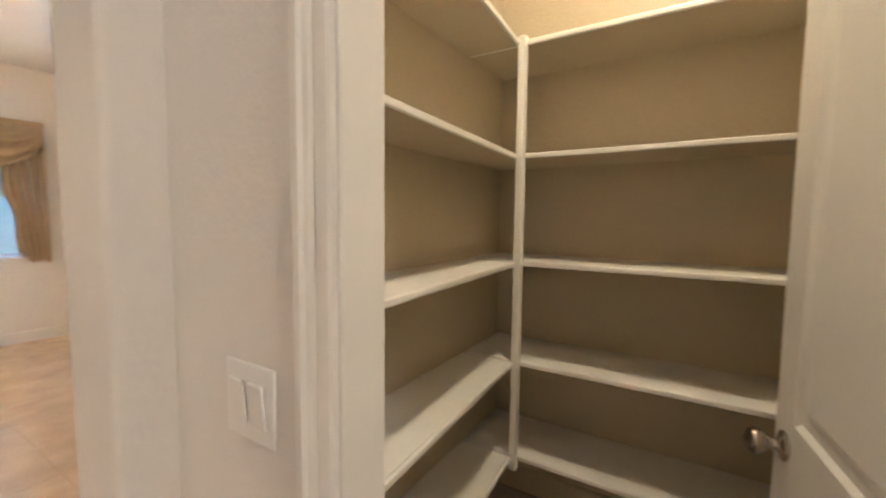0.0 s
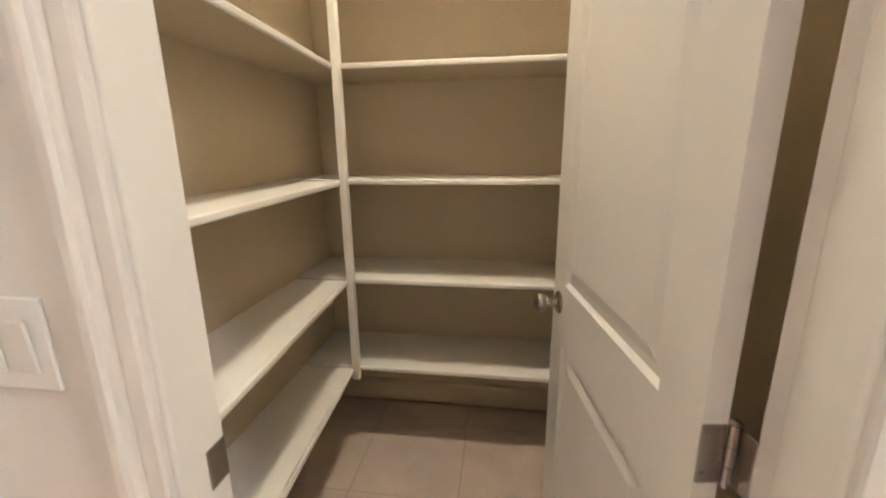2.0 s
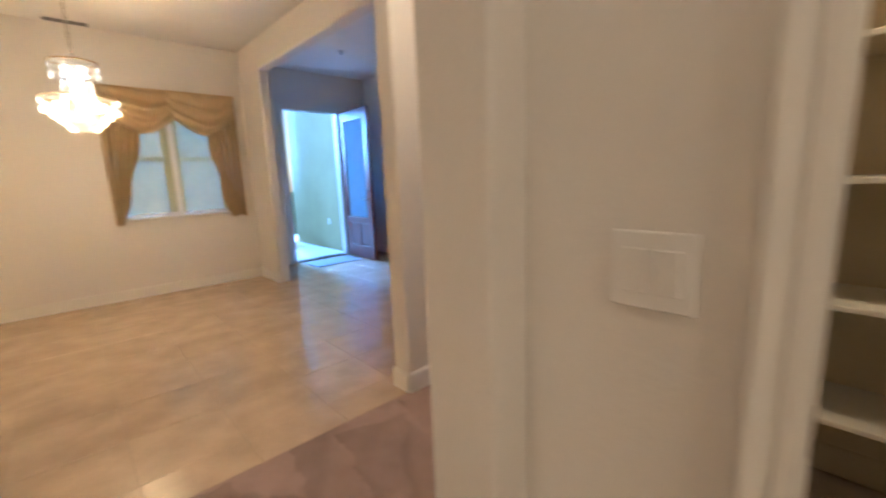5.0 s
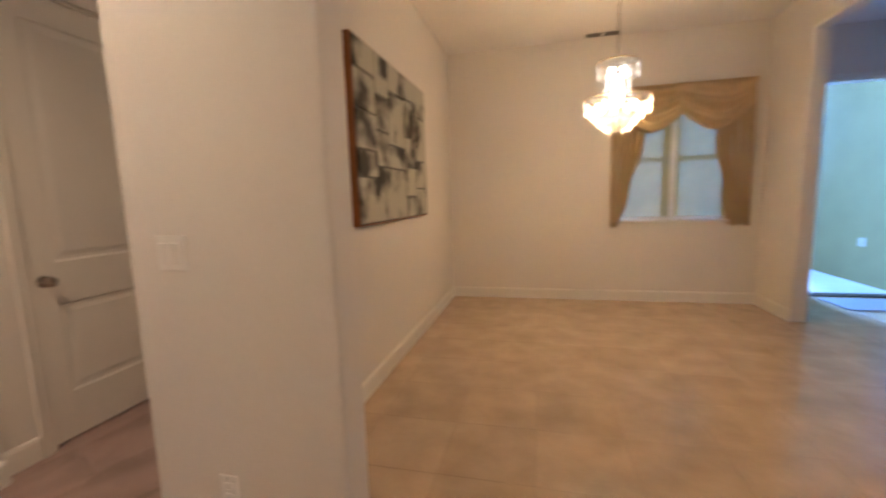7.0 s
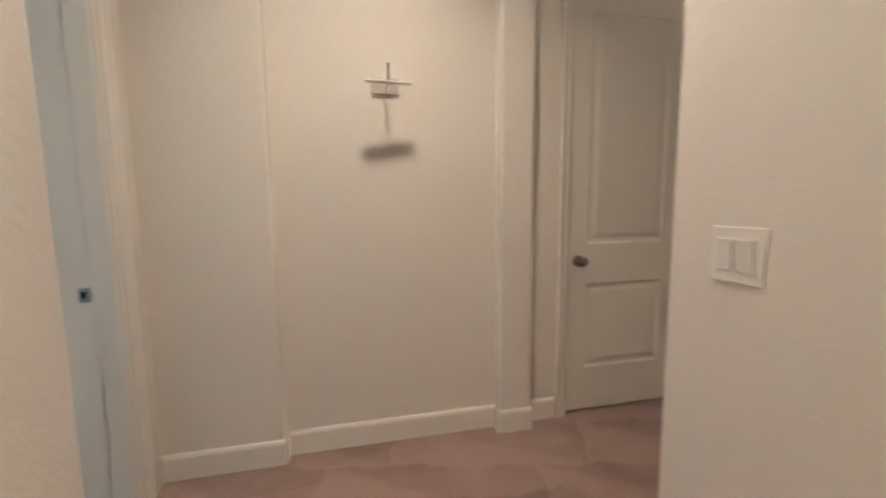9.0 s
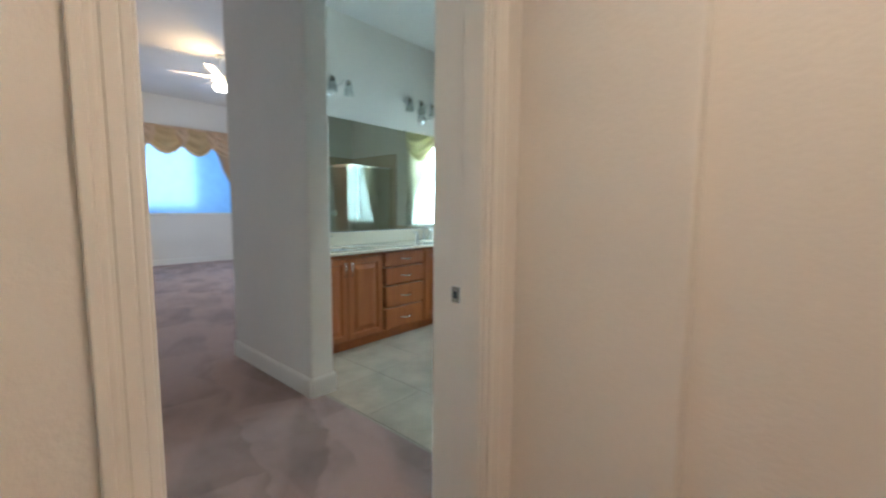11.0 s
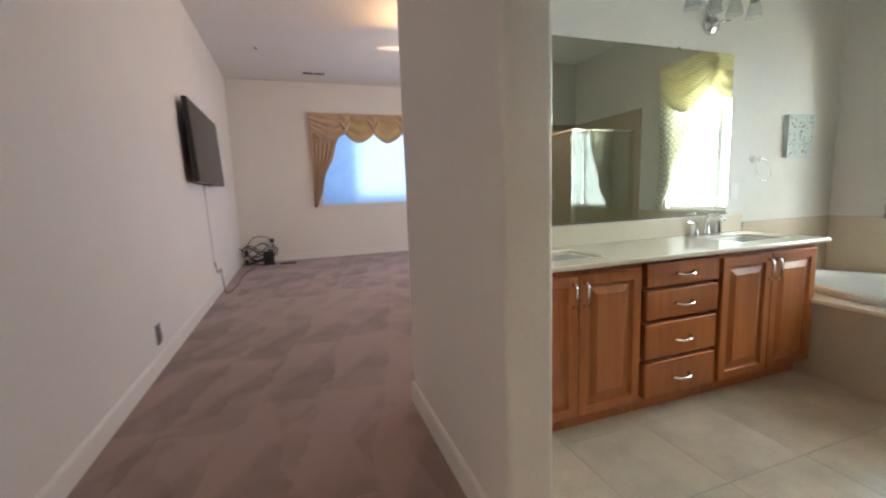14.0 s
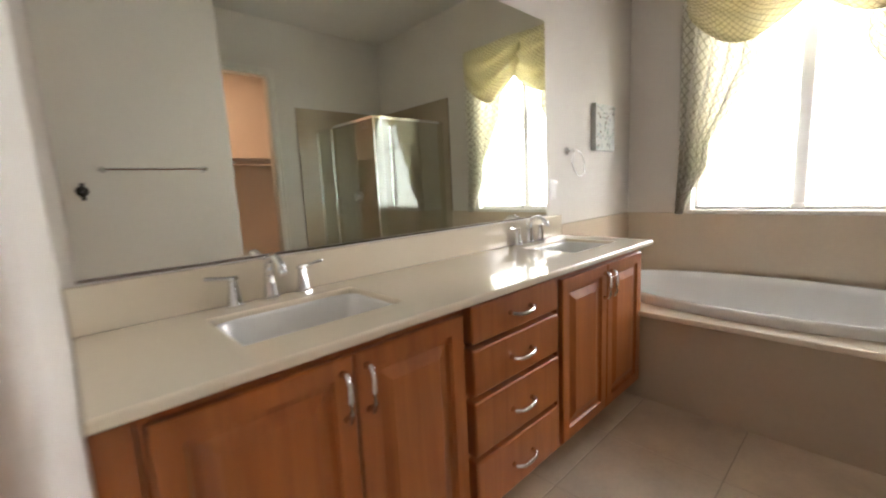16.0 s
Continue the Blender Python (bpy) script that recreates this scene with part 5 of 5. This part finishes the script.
faucet(5.570, 3.094, "chrome widespread faucet with two levers beside the tub")
mr = thing("wall_mirror", "large frameless mirror above the vanity", "mirror")
part("silvered_glass", box(B(), 3.74, 5.785, 3.124, 3.1295, 1.0, 2.045), MIRROR, mr)
part("bottom_channel", box(B(), 3.74, 5.785, 3.1195, 3.1295, 0.992, 0.9985), NICKEL, mr)
for x in (4.2, 5.3):
    part("clip", box(B(), x - 0.012, x + 0.012, 3.118, 3.1295, 2.036, 2.056, 0.002), glass("clear_plastic"), mr)


def light_bar(x, n, label, bar=True):
    ob = thing("vanity_light", label, "wall lamp", pose(x, 3.13, 2.24))
    part("back_plate", lathe(B(), [(0.001, 0), (0.065, 0), (0.06, 0.018), (0.03, 0.03), (0.001, 0.033)], 24, m=Matrix.Translation((0, 0, -0.03)) @ Matrix.Rotation(radians(90), 4, "X")), CHROME, ob, smooth=True)
    part("stem", tube(B(), [(0, -0.025, -0.03), (0.04, -0.045, -0.024), (0.11, -0.05, -0.012)], 0.007, 8), CHROME, ob, smooth=True)
    for i in range(n):
        xx = (i - (n - 1) / 2) * 0.175
        part("arm", tube(B(), [(0, -0.02, -0.02), (xx * 0.2, -0.022, 0.05), (xx * 0.7, -0.024, 0.085), (xx - 0.045, -0.04, 0.105), (xx - 0.035, -0.06, 0.14), (xx - 0.012, -0.08, 0.152), (xx, -0.09, 0.135)], 0.0045, 8), CHROME, ob, smooth=True)
        cup = part("cup", lathe(B(), [(0.001, 0.135), (0.020, 0.13), (0.028, 0.105), (0.028, 0.10), (0.001, 0.10)], 16, (xx, -0.09, 0)), NICKEL, ob, smooth=True)
        part("glass_shade", lathe(B(), [(0.026, 0.102), (0.040, 0.05), (0.048, 0.0), (0.046, 0.0), (0.037, 0.05), (0.022, 0.10)], 20, (xx, -0.09, 0)), FROSTOFF, cup, "frosted bell glass, unlit", smooth=True)


light_bar(5.56, 4, "chrome four-arm vanity light with frosted bell shades, unlit")
light_bar(4.26, 4, "chrome four-arm vanity light above the mirror near the column, unlit")

ring = thing("towel_ring", "chrome towel ring on the wall beside the mirror", "towel ring", pose(6.02, 3.13, 1.362))
part("post", lathe(B(), [(0.001, 0), (0.026, 0), (0.024, 0.008), (0.010, 0.014), (0.009, 0.05), (0.013, 0.055), (0.001, 0.062)], 16, m=Matrix.Rotation(radians(90), 4, "X")), CHROME, ring, smooth=True)
part("ring", tube(B(), [(0.075 * math.sin(k * math.tau / 32) + 0.03, -0.05 - 0.012 * (1 - math.cos(k * math.tau / 32)), -0.075 + 0.075 * math.cos(k * math.tau / 32)) for k in range(32)], 0.004, 8, True), CHROME, ring, smooth=True)
art = thing("small_canvas", "small canvas with grey, green and brown dabs", "painting", pose(6.465, 3.13, 1.522))
part("canvas", box(B(), -0.138, 0.138, -0.035, -0.001, -0.150, 0.150, 0.003), mat("pale_canvas", (0.58, 0.60, 0.56), 0.7, 0, 0.12, 20), art)
rng = random.Random(11)
tones = [mat("dab_green", (0.25, 0.36, 0.30), 0.6), mat("dab_brown", (0.20, 0.15, 0.10), 0.6), mat("dab_grey", (0.36, 0.40, 0.42), 0.6)]
for k in range(70):
    x, z = rng.uniform(-0.124, 0.124), rng.uniform(-0.135, 0.135)
    part("dab", lathe(B(), [(0.001, 0), (rng.uniform(0.005, 0.011), 0.0), (0.004, 0.002), (0.001, 0.0025)], 7, m=Matrix.Translation((x, -0.035, z)) @ Matrix.Rotation(radians(90), 4, "X")), tones[k % 3], art)

# tub in its tiled deck
deck = thing("bathtub", "white oval drop-in bathtub in a beige tiled deck", "bathtub")
bm = B()
ocx, ocy, ohx, ohy = 6.42, 2.18, 0.40, 0.86
outer = [(5.895, 1.22), (6.925, 1.22), (6.925, 3.125), (5.895, 3.125)]
n = 64
inner, edge = [], []
for k in range(n):
    a = k * math.tau / n
    ca, sa = math.cos(a), math.sin(a)
    inner.append(bm.verts.new((ocx + ohx * ca, ocy + ohy * sa, 0.49)))
    s = min(((6.925 - ocx) if ca > 0 else (ocx - 5.895)) / max(abs(ca), 1e-6), ((3.125 - ocy) if sa > 0 else (ocy - 1.22)) / max(abs(sa), 1e-6))
    edge.append(bm.verts.new((ocx + s * ca, ocy + s * sa, 0.49)))
for k in range(n):
    bm.faces.new((edge[k], edge[(k + 1) % n], inner[(k + 1) % n], inner[k]))
part("deck_top", bm, MARBLE, deck)
part("deck_nosing", box(B(), 5.872, 5.90, 1.22, 3.128, 0.462, 0.492, 0.008, 3), MARBLE, deck)
part("apron", box(B(), 5.90, 5.95, 1.22, 3.128, 0.0, 0.462), WALLTILE, deck)
bm = B()
prof = ((1.13, 0.492), (1.13, 0.528), (1.10, 0.542), (1.02, 0.538), (0.97, 0.50), (0.93, 0.40), (0.86, 0.22), (0.76, 0.14), (0.4, 0.125), (0.02, 0.12))
rings = [[bm.verts.new((ocx + ohx * (1 + (s - 1) * (1.0 if s < 1 else 0.9)) * math.cos(k * math.tau / n), ocy + ohy * (1 + (s - 1) * (1.0 if s < 1 else 0.5)) * math.sin(k * math.tau / n), z)) for k in range(n)] for s, z in prof]
for A, C in zip(rings, rings[1:]):
    for k in range(n):
        bm.faces.new((A[k], A[(k + 1) % n], C[(k + 1) % n], C[k]))
part("tub_shell", bm, PORCELAIN, deck, "glossy white tub shell", smooth=True)
TILES_W = thing("wall_tile_band", "beige tile band round the tub", "wall tile", kind="structure")
part("tile_band", box(B(), 6.918, 6.93, 1.2, 3.13, 0.49, 0.925), BANDTILE, TILES_W)
part("tile_band", box(B(), 5.95, 6.918, 3.118, 3.13, 0.49, 0.925), BANDTILE, TILES_W)

# glass shower in the corner
sh = thing("shower", "corner shower with clear glass and a chrome frame", "shower")
part("curb", box(B(), 5.98, 6.05, -0.03, 1.14, 0.0, 0.09, 0.006), WALLTILE, sh)
part("curb", box(B(), 6.05, 6.93, 1.08, 1.14, 0.0, 0.09, 0.006), WALLTILE, sh)
part("glass_door", box(B(), 6.012, 6.018, 0.30, 1.09, 0.10, 1.86), SHOWERGLASS, sh)
part("glass_panel", box(B(), 6.012, 6.018, -0.03, 0.29, 0.10, 1.86), SHOWERGLASS, sh)
part("glass_panel", box(B(), 6.03, 6.92, 1.107, 1.113, 0.10, 1.86), SHOWERGLASS, sh)
for ob in sh.children:
    if ob.name.startswith("glass"):
        ob.visible_shadow = False
for a in (-0.03, 0.295, 1.108):
    part("frame_post", box(B(), 6.009, 6.021, a - 0.006, a + 0.006, 0.09, 1.87, 0.002), CHROME, sh)
part("frame_rail", box(B(), 6.0, 6.03, -0.04, 1.125, 1.86, 1.89, 0.003), CHROME, sh)
part("frame_rail", box(B(), 6.03, 6.93, 1.095, 1.125, 1.86, 1.89, 0.003), CHROME, sh)
part("door_handle", tube(B(), [(6.01, 0.42, 0.93), (5.96, 0.42, 0.94), (5.96, 0.42, 1.10), (6.01, 0.42, 1.11)], 0.008, 8), CHROME, sh)
part("tile_lining", box(B(), 5.78, 6.93, -0.04, -0.028, 0.0, 2.13), WALLTILE, sh)
part("tile_lining", box(B(), 6.918, 6.93, -0.028, 1.20, 0.0, 2.13), WALLTILE, sh)
part("shower_arm", tube(B(), [(6.5, -0.03, 2.0), (6.5, 0.08, 2.03), (6.5, 0.16, 2.0), (6.5, 0.19, 1.95)], 0.010, 10), CHROME, sh)
part("shower_head", lathe(B(), [(0.012, 1.95), (0.055, 1.925), (0.057, 1.915), (0.001, 1.912)], 20, (6.5, 0.20, 0)), CHROME, sh)
part("valve", lathe(B(), [(0.001, 0), (0.075, 0), (0.07, 0.01), (0.03, 0.02), (0.028, 0.06), (0.001, 0.065)], 20, m=Matrix.Translation((6.5, -0.028, 1.12)) @ Matrix.Rotation(radians(-90), 4, "X")), CHROME, sh)

bar = thing("towel_bar", "chrome towel bar on the wall facing the vanity", "towel bar", pose(0, 0.83, 1.41))
part("bar", tube(B(), [(3.99, 0.065, 0), (4.60, 0.065, 0)], 0.009, 10), CHROME, bar)
for x in (3.99, 4.60):
    part("post", tube(B(), [(x, 0.0, 0), (x, 0.03, 0), (x, 0.075, 0)], [0.024, 0.012, 0.014], 12), CHROME, bar)
hook = thing("robe_hook", "dark metal robe hook on the wall facing the vanity", "hook", pose(3.87, 0.83, 1.27))
part("plate", tube(B(), [(0, 0, 0), (0, 0.012, 0)], 0.036, 14), BRONZE, hook)
part("prong", tube(B(), [(0, 0.01, 0.0), (0, 0.06, 0.005), (0, 0.09, 0.045)], [0.012, 0.011, 0.014], 8), BRONZE, hook)
part("prong", tube(B(), [(0, 0.01, -0.01), (0, 0.04, -0.055), (0, 0.065, -0.042)], [0.012, 0.011, 0.013], 8), BRONZE, hook)
casing("door_trim_closet", "y", -0.04, 1, 5.02, 5.52, 2.44, jamb=(-0.162, -0.038))
cs = thing("closet_shelf", "white closet shelf on the far wall", "shelf", pose(5.3, -1.8, 1.7))
part("board", box(B(), -0.9, 0.9, 0, 0.35, 0, 0.02, 0.003), TRIM, cs)
part("rod", tube(B(), [(-0.9, 0.28, -0.08), (0.9, 0.28, -0.08)], 0.014, 10), CHROME, cs)

# ---- floor tiles, the last and smallest pieces ----
TILE_MESH = {}


def tile_mesh(w, d, material):
    key = (round(w, 3), round(d, 3), material.name)
    if key not in TILE_MESH:
        bm = B()
        e = 0.002
        lo = [bm.verts.new((x, y, -0.010)) for x, y in ((0, 0), (w, 0), (w, d), (0, d))]
        mid = [bm.verts.new((x, y, -e * 0.8)) for x, y in ((0, 0), (w, 0), (w, d), (0, d))]
        hi = [bm.verts.new((x, y, 0)) for x, y in ((e, e), (w - e, e), (w - e, d - e), (e, d - e))]
        for A, C in ((lo, mid), (mid, hi)):
            for k in range(4):
                bm.faces.new((A[k], A[(k + 1) % 4], C[(k + 1) % 4], C[k]))
        bm.faces.new(hi)
        me = bpy.data.meshes.new("tile")
        bm.to_mesh(me)
        bm.free()
        me.materials.append(material)
        TILE_MESH[key] = me
    return TILE_MESH[key]


def tile_floor(name, label, areas, ox, oy, material, size=0.457, gap=0.004, grout=None):
    """Areas (x0, x1, y0, y1) laid with square tiles on one grid through (ox, oy)."""
    base = thing(name, label, "floor", kind="structure")
    for x0, x1, y0, y1 in areas:
        part("grout_bed", box(B(), x0, x1, y0, y1, -0.06, -0.0018), grout or GROUT, base)
        i0, i1 = math.floor((x0 - ox) / size), math.ceil((x1 - ox) / size)
        j0, j1 = math.floor((y0 - oy) / size), math.ceil((y1 - oy) / size)
        for i in range(i0, i1):
            for j in range(j0, j1):
                a, b = max(x0, ox + i * size + gap / 2), min(x1, ox + (i + 1) * size - gap / 2)
                c3, d3 = max(y0, oy + j * size + gap / 2), min(y1, oy + (j + 1) * size - gap / 2)
                if b - a > 0.02 and d3 - c3 > 0.02:
                    o = new("tile", tile_mesh(b - a, d3 - c3, material))
                    o.parent, o.location = base, (a, c3, 0)


tile_floor("floor_dining", "polished beige ceramic tile floor", [(-1.52, 2.12, -5.2, -1.0), (-4.0, -1.52, -5.6, -1.0), (-4.0, -1.62, -1.0, 2.0)], 0.53, -1.70, TILE)
tile_floor("floor_kitchen", "beige ceramic tile floor of the pantry and kitchen", [(-1.70, 1.7, 0.2, 3.3)], -0.99, 1.09, LIGHT_TINTED_TILE)
tile_floor("floor_bath", "pale beige ceramic tile floor", [(3.62, 7.0, -0.16, 3.2)], 4.095, 2.145, BATH_TILE, grout=BATH_GROUT)
